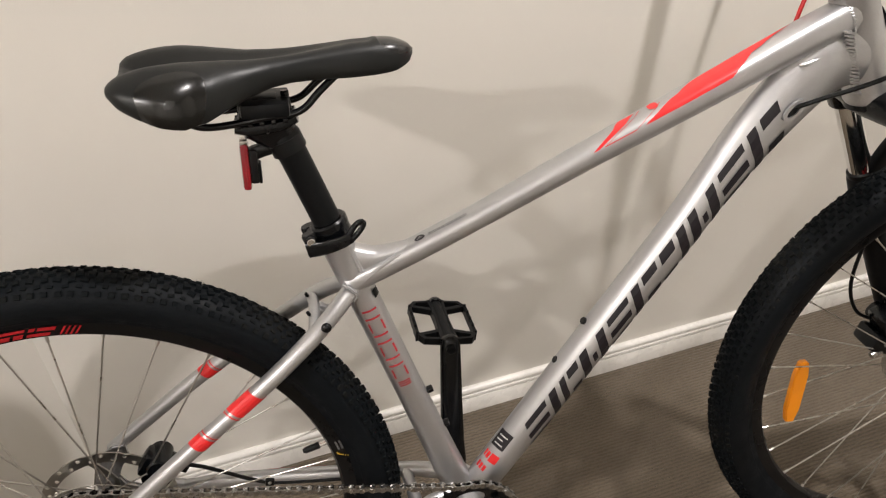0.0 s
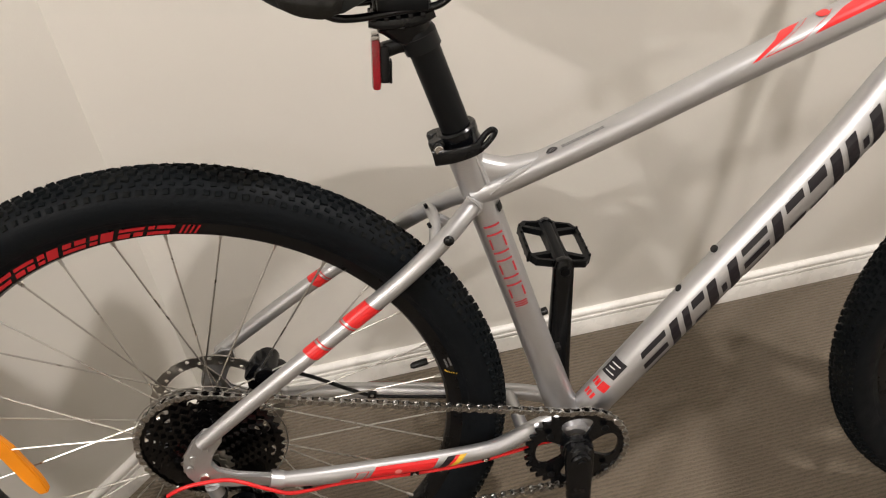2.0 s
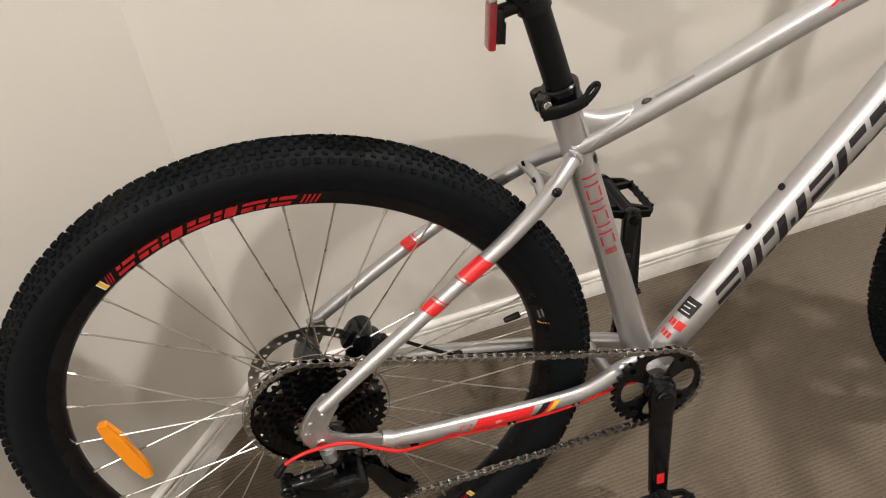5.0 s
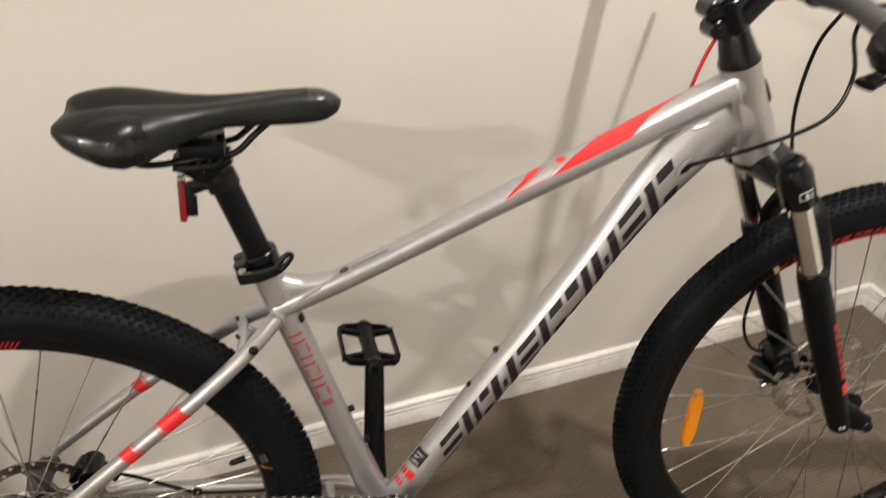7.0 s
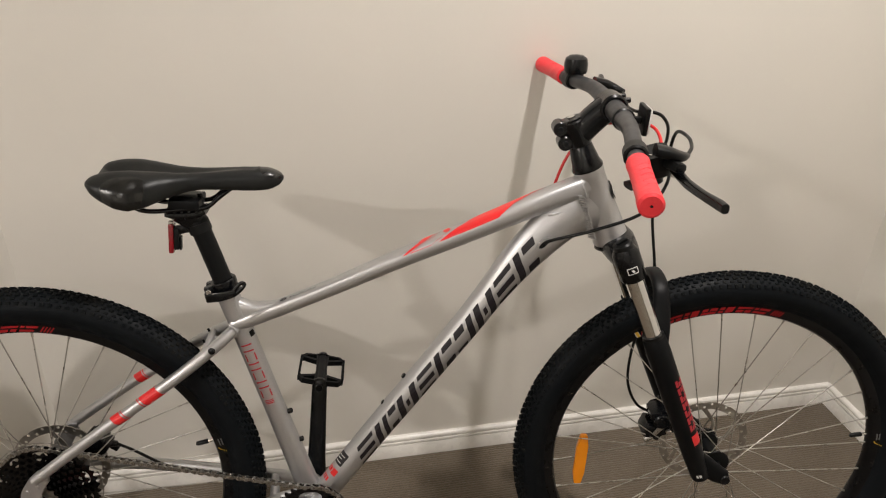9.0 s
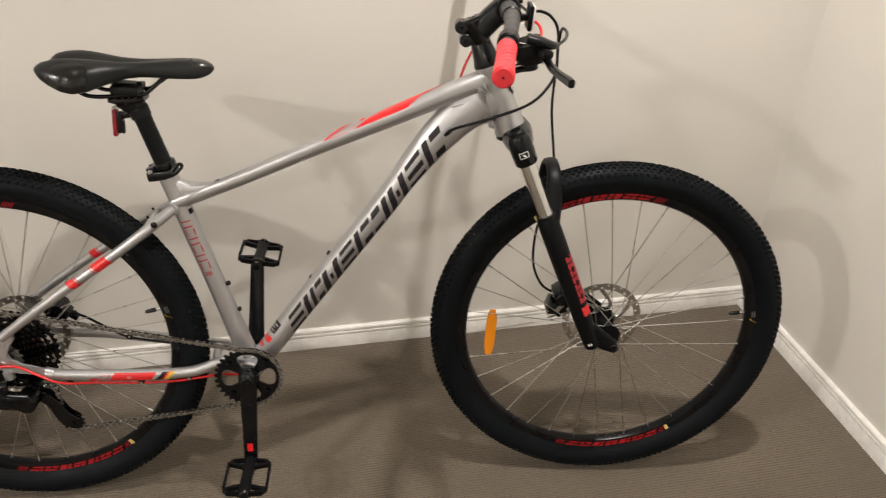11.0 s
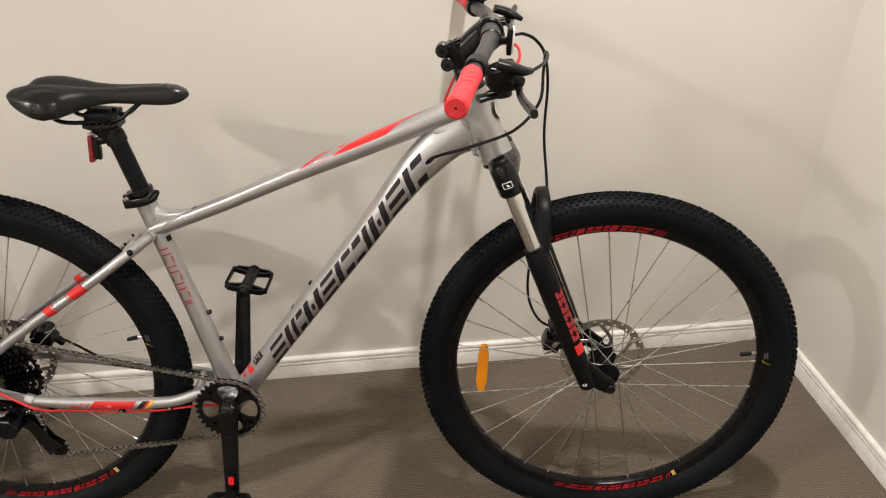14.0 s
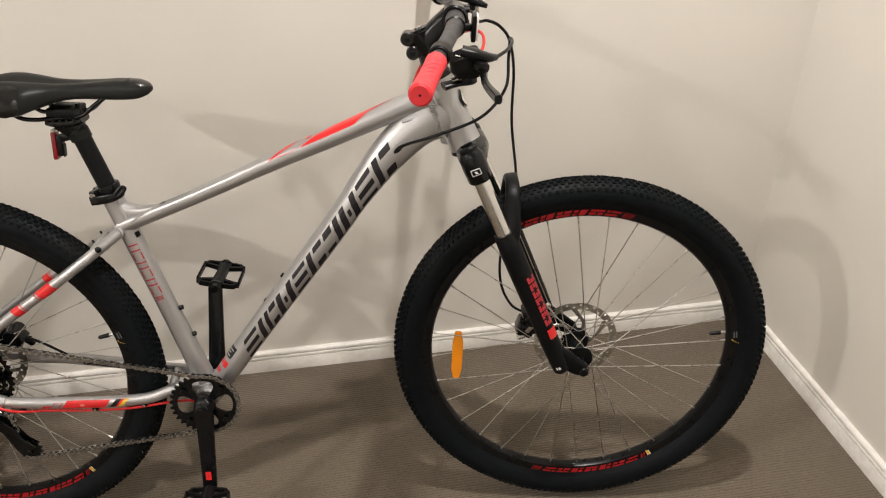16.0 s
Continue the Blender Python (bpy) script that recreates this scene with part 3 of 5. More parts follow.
        part("red_patch", decal(fresh(), c, chain_r, quads(0.198, 0.236, 34, 4, 0.014), side), RED, frame_part, "", False)
        for a0, a1, lo0, hi0 in ((0.248, 0.284, 30, 27), (0.258, 0.304, -27, -30), (0.244, 0.248, 30, -30), (0.280, 0.284, 30, -30)):
            part("outline_mark", decal(fresh(), c, chain_r, quads(a0, a1, lo0, hi0, 0.022 if lo0 - hi0 > 10 else 0.001), side), RED, frame_part, "", False)
        part("black_stripe", decal(fresh(), c, chain_r, quads(0.531, 0.560, 38, -50, 0.045), side), DECAL_BLACK, frame_part, "", False)
        part("red_stripe", decal(fresh(), c, chain_r, quads(0.560, 0.574, 38, -50, 0.045), side), RED, frame_part, "", False)
        part("yellow_stripe", decal(fresh(), c, chain_r, quads(0.574, 0.598, 38, -50, 0.045), side), YELLOW, frame_part, "", False)
        part("round_mark", round_decal(fresh(), c, chain_r, 0.403, -2 * tilt, 0.0130, 15, side, grow=0.0009), PINK_DECAL, frame_part, "", False)
    # bottle bosses, cable guides, port
    for x, z, ux, uz in ((0.617, 0.550, -0.79, 0.61), (0.581, 0.499, -0.79, 0.61), (0.4135, 0.490, 0.96, 0.28), (0.4295, 0.432, 0.96, 0.28)):
        c, u = V(x, -0.005 if ux < 0 else 0, z), V(ux, 0, uz)
        part("bottle_bolt", cyl(fresh(), c - u * 0.006, c + u * (0.0090 if ux < 0 else 0.006), 0.0046, 14), BLACK_PAINT, frame_part)
    bm = ball(fresh(), (0.306, -0.047, 0.636), 0.0058, (1, 0.7, 1))
    part("rack_boss", bm, BLACK_PAINT, frame_part)
    for x, z in ((0.110, 0.3165), (0.240, 0.3060), (0.330, 0.3070)):
        bm = box(fresh(), (0.011, 0.010, 0.006), pose(x, -0.0715 + 0.078 * x, z), 0.001)
        part("cable_guide", bm, BLACK_PLASTIC, frame_part)
        part("guide_bolt", cyl(fresh(), (x, -0.0790 + 0.078 * x, z), (x, -0.0740 + 0.078 * x, z), 0.0027, 12), CHROME, frame_part)
    port = fresh()
    ring = [(math.cos(a), math.sin(a)) for a in np.linspace(0, 6.2832, 20, endpoint=False)]
    holed(port, [(0.0150 * c, 0.0078 * s) for c, s in ring], [(0.0105 * c, 0.0042 * s) for c, s in ring], -0.0022, 0.0008)
    p = part("cable_port", port, SILVER, frame_part, "oval silver cable port")
    p.matrix_basis = pose(0.836, -0.0325, 0.800, 0, -42, 0)
    inner = prism(fresh(), [(0.0106 * c, 0.0043 * s) for c, s in ring], -0.0008, 0.0006)
    p = part("port_plug", inner, BLACK_PLASTIC, frame_part)
    p.matrix_basis = pose(0.836, -0.0325, 0.800, 0, -42, 0)
    # seat clamp
    up = V(-0.276, 0, 0.961)
    base = V(0.3310, 0, 0.7185)
    bm = tube(fresh(), [base + up * h for h in (-0.006, -0.004, 0.003, 0.004, 0.0135, 0.0145, 0.021, 0.023)], [(0.0195,) * 2, (0.0208,) * 2, (0.0208,) * 2, (0.0200,) * 2, (0.0200,) * 2, (0.0208,) * 2, (0.0208,) * 2, (0.0190,) * 2], 32)
    clamp = part("seat_clamp", bm, BLACK_PAINT, bike, "black quick-release seat clamp")
    ahead = V(0.961, 0, 0.276)
    rear = base - ahead * 0.0225
    for y in (-0.0095, 0.0095):
        bm = tube(fresh(), [rear + up * h + V(0, y, 0) for h in (-0.003, -0.001, 0.019, 0.021)], [(0.0075, 0.0050), (0.0088, 0.0062), (0.0088, 0.0062), (0.0075, 0.0050)], 16, tuple(ahead), power=2.6)
        part("clamp_lug", bm, BLACK_PAINT, clamp)
    for h in (0.002, 0.0145):
        part("clamp_bolt", cyl(fresh(), rear + up * h + V(0, -0.0205, 0), rear + up * h + V(0, 0.018, 0), 0.0056, 16), BLACK_PAINT, clamp)
        part("clamp_nut", cyl(fresh(), rear + up * h + V(0, -0.0225, 0), rear + up * h + V(0, -0.0195, 0), 0.0046, 14), CHROME, clamp)
    bm = tube(fresh(), spline([(0.300, -0.0190, 0.7165), (0.318, -0.0245, 0.7195), (0.336, -0.0255, 0.7235), (0.347, -0.0240, 0.7265)], 6), [(0.0022, 0.0085), (0.0022, 0.0075), (0.0022, 0.0060)], 14, (0, -1, 0), power=3)
    part("clamp_lever", bm, BLACK_PAINT, clamp)
    loop = spline([(0.342, -0.0240, 0.7210), (0.350, -0.0225, 0.7255), (0.3585, -0.0200, 0.7330), (0.3615, -0.0190, 0.7385), (0.3580, -0.0195, 0.7410), (0.3520, -0.0205, 0.7375), (0.346, -0.0230, 0.7310), (0.341, -0.0240, 0.7270)], 5)
    part("lever_loop", tube(fresh(), loop, [(0.0022, 0.0032)] * 2, 10, (0, -1, 0)), BLACK_PAINT, clamp)


build_frame()


# ---- seat ----
def build_seat():
    base, top = V(0.3350, 0, 0.705), V(0.2955, 0, 0.8400)
    d = (top - base).normalized()
    bm = tube(fresh(), [base, top], 0.0152, 26)
    tube(bm, [top - d * 0.015, top - d * 0.014, top - d * 0.001, top + d * 0.004], [(0.0155,) * 2, (0.0172,) * 2, (0.0172,) * 2, (0.0150,) * 2], 26)
    post = part("seat_post", bm, BLACK_MATT, bike, "matt black seat post")
    head = fresh()
    tube(head, spline([tuple(top - d * 0.002), (0.288, 0, 0.848), (0.283, 0, 0.857)], 4), [(0.0155, 0.0165), (0.0175, 0.0215), (0.0205, 0.0275)], 20, (0, -1, 0), power=3)
    tube(head, spline([(0.252, 0, 0.8560), (0.268, 0, 0.8545), (0.296, 0, 0.8555), (0.312, 0, 0.8590)], 5), [(0.018, 0.0060), (0.0225, 0.0075), (0.0225, 0.0075), (0.018, 0.0055)], 18, (0, -1, 0), power=3.2)
    for x in (0.257, 0.268, 0.279, 0.290, 0.301):
        box(head, (0.0045, 0.046, 0.0050), pose(x, 0, 0.8605, 0, 3, 0), 0.001)
    upper = box(fresh(), (0.046, 0.056, 0.0140), pose(0.284, 0, 0.8735, 0, 4, 0), 0.003)
    box(upper, (0.024, 0.024, 0.0070), pose(0.284, 0, 0.8780, 0, 4, 0), 0.002)
    part("upper_clamp", upper, BLACK_MATT, post)
    for x in (0.262, 0.305):
        part("clamp_bolt", cyl(fresh(), (x, 0, 0.846), (x - 0.001, 0, 0.884), 0.0042, 12), BLACK_PAINT, post)
    part("rail_clamp", head, BLACK_PAINT, post, "black rail clamp")
    rails = []
    for y in (-1, 1):
        line = spline([(0.205, 0.036 * y, 0.888), (0.218, 0.032 * y, 0.871), (0.240, 0.0245 * y, 0.8640), (0.285, 0.022 * y, 0.8660), (0.316, 0.022 * y, 0.8680), (0.338, 0.018 * y, 0.884), (0.362, 0.010 * y, 0.900)], 7)
        rails.append(tube(fresh(), line, 0.0036, 12))
    # shell: a loft across the length, with a channel and two rear lobes
    tail, nose = 0.1545, 0.432
    stations = 60
    grid = []
    bm = fresh()
    width_at = [0.0625, 0.0672, 0.0692, 0.0680, 0.0620, 0.0510, 0.0400, 0.0315, 0.0270, 0.0245, 0.0232, 0.0225, 0.0218, 0.0205, 0.0190]
    top_at = [0.9290, 0.9292, 0.9295, 0.9298, 0.9288, 0.9270, 0.9245, 0.9235, 0.9230, 0.9235, 0.9240, 0.9245, 0.9240, 0.9215, 0.9175]
    low_at = [0.9030, 0.8935, 0.8850, 0.8800, 0.8815, 0.8880, 0.8940, 0.8985, 0.9000, 0.8990, 0.8975, 0.8962, 0.8957, 0.8965, 0.8985]
    for i in range(stations + 1):
        s = i / stations
        x = tail + (nose - tail) * s
        w, top_z, low_z = (float(lerp_list(v, s)) for v in (width_at, top_at, low_at))
        if s < 0.12:
            k = max(1 - ((0.12 - s) / 0.12) ** 2, 0) ** 0.5
            mid = (top_z + low_z) / 2
            w, top_z, low_z = w * (0.86 + 0.14 * k), mid + (top_z - mid) * (0.58 + 0.42 * k), mid + (low_z - mid) * (0.58 + 0.42 * k)
        if s > 0.90:
            k = max(1 - ((s - 0.90) / 0.10) ** 2, 0.004) ** 0.5
            mid = (top_z + low_z) / 2
            w, top_z, low_z = w * k, mid + (top_z - mid) * k, mid + (low_z - mid) * k
        row = []
        for j in range(33):
            f = j / 32 * 2 - 1
            a = f * math.pi * 0.56
            y = w * math.copysign(abs(math.sin(a)) ** 0.85, a) if abs(f) < 0.893 else math.copysign(w * (1 - (abs(f) - 0.893) * 0.9), f)
            crown = math.cos(min(abs(a), math.pi / 2)) ** 0.55
            z = low_z + (top_z - low_z) * crown if abs(f) < 0.893 else low_z - (abs(f) - 0.893) * 0.03
            groove = math.exp(-((y / (0.010 + 0.012 * (1 - s) ** 2)) ** 2))
            z -= groove * (0.018 * max(0, 1 - s * 1.25) ** 1.2 + 0.0025 * (s < 0.86))
            xx = x + (1 - s) ** 6 * (0.036 * groove + 0.006 * (abs(y) / 0.069) ** 3)
            lift = math.exp(-(((abs(y) - 0.040) / 0.016) ** 2)) * math.exp(-(((s - 0.16) / 0.14) ** 2)) * 0.004
            flank = min(max((abs(f) - 0.40) / 0.25, 0), 1) * (abs(f) < 0.97)
            swell = 0.0028 * math.exp(-(((s - 0.315) / 0.045) ** 2)) - 0.0030 * math.exp(-(((s - 0.185) / 0.075) ** 2))
            y += math.copysign(flank * swell, y)
            row.append(bm.verts.new((xx, y, z + lift)))
        grid.append(row)
    for a, b in zip(grid, grid[1:]):
        for j in range(32):
            bm.faces.new((a[j], a[j + 1], b[j + 1], b[j]))
    middle = sum(v.co.z for v in grid[0]) / len(grid[0])
    rear = [bm.verts.new((v.co.x - 0.0030, v.co.y * 0.93, middle + (v.co.z - middle) * 0.55)) for v in grid[0]]
    for j in range(32):
        bm.faces.new((grid[0][j], rear[j], rear[j + 1], grid[0][j + 1]))
    bm.faces.new(rear)
    bm.faces.new((grid[0][0], grid[0][32], rear[32], rear[0]))
    bm.faces.new(grid[-1])
    for row_a, row_b in zip(grid, grid[1:]):
        bm.faces.new((row_a[0], row_b[0], row_b[32], row_a[32]))
    # glossy cap on the nose, glossy panels on the two rear flanks; each dips under the vinyl at its edge
    bm.normal_update()
    out = math.copysign(1, grid[30][12].normal.z)
    caps = []
    for i0, i1, j0, j1, skew in ((52, 66, 3, 29, 0.0), (4, 19, 0, 11, 0.35), (4, 19, 21, 32, -0.35)):
        cap, at = fresh(), {}
        for i in range(i0, min(i1, stations) + 1):
            for j in range(j0, j1 + 1):
                v = grid[i][j]
                a, b = (i - (i0 + i1) / 2) / ((i1 - i0) / 2), (j - (j0 + j1) / 2) / ((j1 - j0) / 2)
                rim = abs(a) ** 2.6 + abs(b + skew * (1 - a) * 0.5) ** 2.6
                at[i, j] = cap.verts.new(v.co + v.normal * (out * 0.0011 * (0.75 - min(rim, 2.0))))
        for i, j in list(at):
            if (i + 1, j + 1) in at:
                cap.faces.new((at[i, j], at[i, j + 1], at[i + 1, j + 1], at[i + 1, j]))
        caps.append(cap)
    saddle = part("saddle", bm, SADDLE, bike, "black padded vinyl saddle with a centre channel")
    for cap in caps:
        part("scuff_cap", cap, SADDLE_GLOSS, saddle, "glossy black cap")
    for r in rails:
        part("saddle_rail", r, BLACK_PAINT, saddle, "black steel saddle rail")
    # rear light on a strap
    bm = box(fresh(), (0.009, 0.017, 0.036), pose(0.2625, 0, 0.8125, 0, 5, 0), 0.003)
    tube(bm, spline([(0.264, 0, 0.8250), (0.276, 0, 0.8275), (0.290, 0, 0.8300)], 4), [(0.006, 0.0075), (0.0055, 0.0070), (0.007, 0.0075)], 12, (0, -1, 0), power=3)
    box(bm, (0.003, 0.010, 0.022), pose(0.2670, 0, 0.8040, 0, 5, 0), 0.001)
    tube(bm, [V(0.3000, 0, 0.8230), V(0.2955, 0, 0.8370)], 0.0180, 22)
    lamp = part("rear_light", bm, BLACK_PLASTIC, bike, "red rear light on a black strap")
    bm = box(fresh(), (0.0085, 0.020, 0.049), pose(0.2545, 0, 0.8135, 0, 5, 0), 0.0035)
    part("lens", bm, RED_LENS, lamp, "red plastic lens")
    part("lens_cap", box(fresh(), (0.0075, 0.016, 0.004), pose(0.2567, 0, 0.8390, 0, 5, 0), 0.001), STEEL, lamp)


build_seat()


# ---- wheels ----
def knob(bm, c, along, up, across, size):
    l, w, h = size
    v = []
    for z, k in ((-0.002, 1.0), (h, 0.78)):
        for a, b in ((-1, -1), (1, -1), (1, 1), (-1, 1)):
            v.append(bm.verts.new(c + along * (a * l / 2 * k) + across * (b * w / 2 * k) + up * z))
    for f in ((4, 5, 6, 7), (0, 1, 5, 4), (1, 2, 6, 5), (2, 3, 7, 6), (3, 0, 4, 7)):
        bm.faces.new([v[i] for i in f])


def build_wheel(name, label, m, nipple_turn, lacing, valve_turn, decal_turn, reflector_turn, drive):
    rim = [(0.3125, -0.0125), (0.3125, 0.0125), (0.3010, 0.0130), (0.2940, 0.0108), (0.2905, 0.0050), (0.2905, -0.0050), (0.2940, -0.0108), (0.3010, -0.0130)]
    wheel = part(name, revolve(fresh(), rim, 120), RIM_BLACK, bike, label)
    wheel.matrix_basis = m
    half = [(0.3085, 0.0122), (0.3140, 0.0165), (0.3220, 0.0226), (0.3310, 0.0262), (0.3400, 0.0273), (0.3480, 0.0257), (0.3550, 0.0208), (0.3600, 0.0138), (0.3625, 0.0060)]
    prof = [(r, -y) for r, y in half] + [(0.3628, 0)] + half[::-1]
    part("tyre", revolve(fresh(), prof, 128, True), RUBBER, wheel, "black knobbly rubber tyre")
    # staggered low knobs on the crown, a row of taller ones on each shoulder, thin mould hairs
    bm = fresh()
    count = 176
    rng = random.Random(5)
    rows = []
    for y, r, tilt, shift, size in ((0.0047, 0.3628, 6, 0.0, (0.0084, 0.0070, 0.0026)), (0.0128, 0.3606, 22, 0.5, (0.0082, 0.0062, 0.0021)), (0.0190, 0.3570, 40, 0.95, (0.0070, 0.0040, 0.0012)), (0.0243, 0.3510, 60, 0.45, (0.0068, 0.0064, 0.0023))):
        rows += [(y, r, tilt, shift, size), (-y, r, -tilt, shift + 0.5, size)]
    for k in range(count):
        for y, r, tilt, shift, size in rows:
            a = 2 * math.pi * (k + shift + rng.uniform(-0.06, 0.06)) / count
            out, along = V(math.cos(a), 0, math.sin(a)), V(-math.sin(a), 0, math.cos(a))
            t = radians(tilt)
            up = out * math.cos(t) + V(0, 1, 0) * math.sin(t)
            across = V(0, 1, 0) * math.cos(t) - out * math.sin(t)
            turn = rng.uniform(-0.10, 0.10) + (0.20 if k % 2 else -0.20) * (abs(y) < 0.02)
            ahead, aside = along * math.cos(turn) + across * math.sin(turn), across * math.cos(turn) - along * math.sin(turn)
            l, w, h = (q * rng.uniform(0.85, 1.12) for q in size)
            c = out * r + V(0, y, 0)
            knob(bm, c, ahead, up, aside, (l, w, h))
            if abs(y) < 0.02 and rng.random() < 0.6:
                p = c + up * (h - 0.0003) + ahead * (l * rng.choice((-0.3, 0.3)))
                lean = up * rng.uniform(0.0016, 0.0034) + ahead * rng.uniform(-0.0012, 0.0012) + aside * rng.uniform(-0.0012, 0.0012)
                base = [bm.verts.new(p + ahead * (0.00032 * math.cos(q)) + aside * (0.00032 * math.sin(q))) for q in (0, 2.1, 4.2)]
                tip = bm.verts.new(p + lean)
                for i in range(3):
                    bm.faces.new((base[i], base[(i + 1) % 3], tip))
    tagged(part("tread", bm, TREAD_RUBBER, wheel, "moulded tread knobs", False), kind="stuff")
    # a ridge where tyre meets rim, with a few small marks
    for sign in (-1, 1):
        part("bead_line", revolve(fresh(), [(0.3170, 0.0188 * sign), (0.3180, 0.0200 * sign), (0.3195, 0.0208 * sign), (0.3195, 0.0190 * sign)], 120), RUBBER, wheel)
    for k in range(2):
        r = 0.3025 + 0.0048 * k
        for a0, a1 in ((-0.022, -0.006), (-0.004, 0.012), (0.014, 0.022)):
            bm = revolve(fresh(), [(r - 0.0011, -0.0134), (r + 0.0011, -0.0136), (r + 0.0011, -0.0142), (r - 0.0011, -0.0140)], 3, True, start=valve_turn + a0, end=valve_turn + a1)
            part("tyre_mark", bm, GREY_PRINT, wheel)
    bm = fresh()
    for k in range(8):
        a, r = valve_turn - 0.030 - 0.0035 * k, 0.2985 + 0.0017 * (k * k / 7)
        y = -0.0138 - 0.25 * (r - 0.2985)
        revolve(bm, [(r - 0.0006, y), (r + 0.0006, y - 0.0003), (r + 0.0006, y - 0.0009), (r - 0.0006, y - 0.0006)], 1, True, start=a - 0.0042, end=a)
    part("tyre_mark", bm, YELLOW, wheel)
    # slanted red blocks on the rim's flanks
    strokes = (((0.0, 0.62, 0.60, 1.0), (0.10, 0.90, 0.0, 0.36), (0.70, 0.92, 0.60, 1.0)),
               ((0.0, 0.90, 0.66, 1.0), (0.0, 0.34, 0.0, 0.46), (0.46, 0.90, 0.0, 0.46)),
               ((0.04, 0.50, 0.0, 1.0), (0.60, 0.90, 0.52, 1.0), (0.60, 0.90, 0.0, 0.34)),
               ((0.0, 0.90, 0.0, 0.34), (0.0, 0.44, 0.50, 1.0), (0.56, 0.90, 0.50, 1.0)))

    def slab(bm, sign, a0, a1, h0, h1, flip):
        rows = []
        for i in range(4):
            a = a0 + (a1 - a0) * i / 3
            row = []
            for h in (h0, h1):
                r = 0.2968 + 0.0106 * h
                q = a + flip * 0.020 * (0.5 - h)
                row.append(bm.verts.new((r * math.cos(q), (0.01335 + (r - 0.2955) * 0.09) * sign, r * math.sin(q))))
            rows.append(row)
        for u, v in zip(rows, rows[1:]):
            bm.faces.new((u[0], v[0], v[1], u[1]))

    for turn in (decal_turn, decal_turn + math.pi):
        for sign in (-1, 1):
            bm = fresh()
            flip = -sign
            for k in range(4):
                a = turn + flip * (-0.420 + 0.0165 * k)
                slab(bm, sign, a, a + flip * 0.0075, 0.0, 1.0, flip)
            for k, kind in enumerate((0, 1, 2, 3, 2, 1, 0)):
                a = turn + flip * (-0.340 + 0.0985 * k)
                for e0, e1, h0, h1 in strokes[kind]:
                    slab(bm, sign, a + flip * 0.094 * e0, a + flip * 0.094 * e1, h0, h1, flip)
            for k in range(3):
                a = turn + flip * (0.362 + 0.0125 * k)
                slab(bm, sign, a, a + flip * 0.0055, 0.0, 1.0, flip)
            part("rim_decal", bm, DECAL_RED, wheel, "row of dark red blocks on the rim", False)
            a = turn + flip * 0.404
            for k, mat in enumerate((WHITE_DECAL, YELLOW, WHITE_DECAL)):
                wide = (0.003, 0.017, 0.004)[k]
                bm = revolve(fresh(), [(0.2965, 0.0122 * sign), (0.3080, 0.0134 * sign), (0.3080, 0.0138 * sign), (0.2965, 0.0126 * sign)], 1, True, start=min(a, a + flip * wide), end=max(a, a + flip * wide))
                a += flip * wide
                part("rim_tick", bm, mat, wheel, "", False)
    # hub
    left_flange, right_flange = (0.034, -0.020) if drive else (0.026, -0.032)
    bm = revolve(fresh(), [(0.0005, left_flange + 0.008), (0.016, left_flange + 0.007), (0.018, left_flange + 0.002), (0.024, left_flange + 0.002), (0.025, left_flange), (0.024, left_flange - 0.002), (0.014, left_flange - 0.004), (0.0125, 0.0),
                           (0.014, right_flange + 0.004), (0.024, right_flange + 0.002), (0.025, right_flange), (0.024, right_flange - 0.002), (0.015, right_flange - 0.004), (0.0005, right_flange - 0.006)], 36, False)
    cyl(bm, (0, -0.066, 0), (0, 0.066, 0), 0.0065, 16)
    part("hub", bm, BLACK_MATT, wheel, "black hub")
    part("axle_nut", cyl(fresh(), (0, 0.066, 0), (0, 0.084, 0), 0.0115, 20, 0.009), BLACK_PAINT, wheel)
    if drive:
        part("axle_nut", cyl(fresh(), (0, -0.0765, 0), (0, -0.066, 0), 0.0062, 20, 0.0075), STEEL, wheel)
    else:
        part("axle_nut", cyl(fresh(), (0, -0.084, 0), (0, -0.066, 0), 0.009, 20, 0.0115), BLACK_PAINT, wheel)
    # spokes, crossed
    n = 32
    for k in range(n):
        a = 2 * math.pi * k / n + nipple_turn
        fy = left_flange if (k + lacing) % 2 else right_flange
        sweep = radians(58) * (1 if (k + lacing) % 4 < 2 else -1)
        p0 = V(0.0238 * math.cos(a + sweep), fy, 0.0238 * math.sin(a + sweep))
        p1 = V(0.2925 * math.cos(a), fy * 0.06, 0.2925 * math.sin(a))
        bm = tube(fresh(), [p0, p1], 0.00105, 6)
        d = (p0 - p1).normalized()
        tube(bm, [p1 - d * 0.003, p1 + d * 0.011], [(0.0024, 0.0024), (0.0018, 0.0018)], 8)
        part("spoke", bm, STEEL, wheel)
    # valve
    d = V(math.cos(valve_turn), 0, math.sin(valve_turn))
    bm = tube(fresh(), [d * 0.291, d * 0.270], 0.0030, 12)
    part("valve_stem", bm, CHROME, wheel)
    bm = tube(fresh(), [d * 0.281, d * 0.279, d * 0.262, d * 0.259], [(0.0036,) * 2, (0.0044,) * 2, (0.0040,) * 2, (0.0025,) * 2], 12)
    part("valve_cap", bm, BLACK_PLASTIC, wheel)
    # wheel reflector
    a, tilt = reflector_turn
    c = V(math.cos(a) * 0.240, -0.002, math.sin(a) * 0.240)
    bm = fresh()
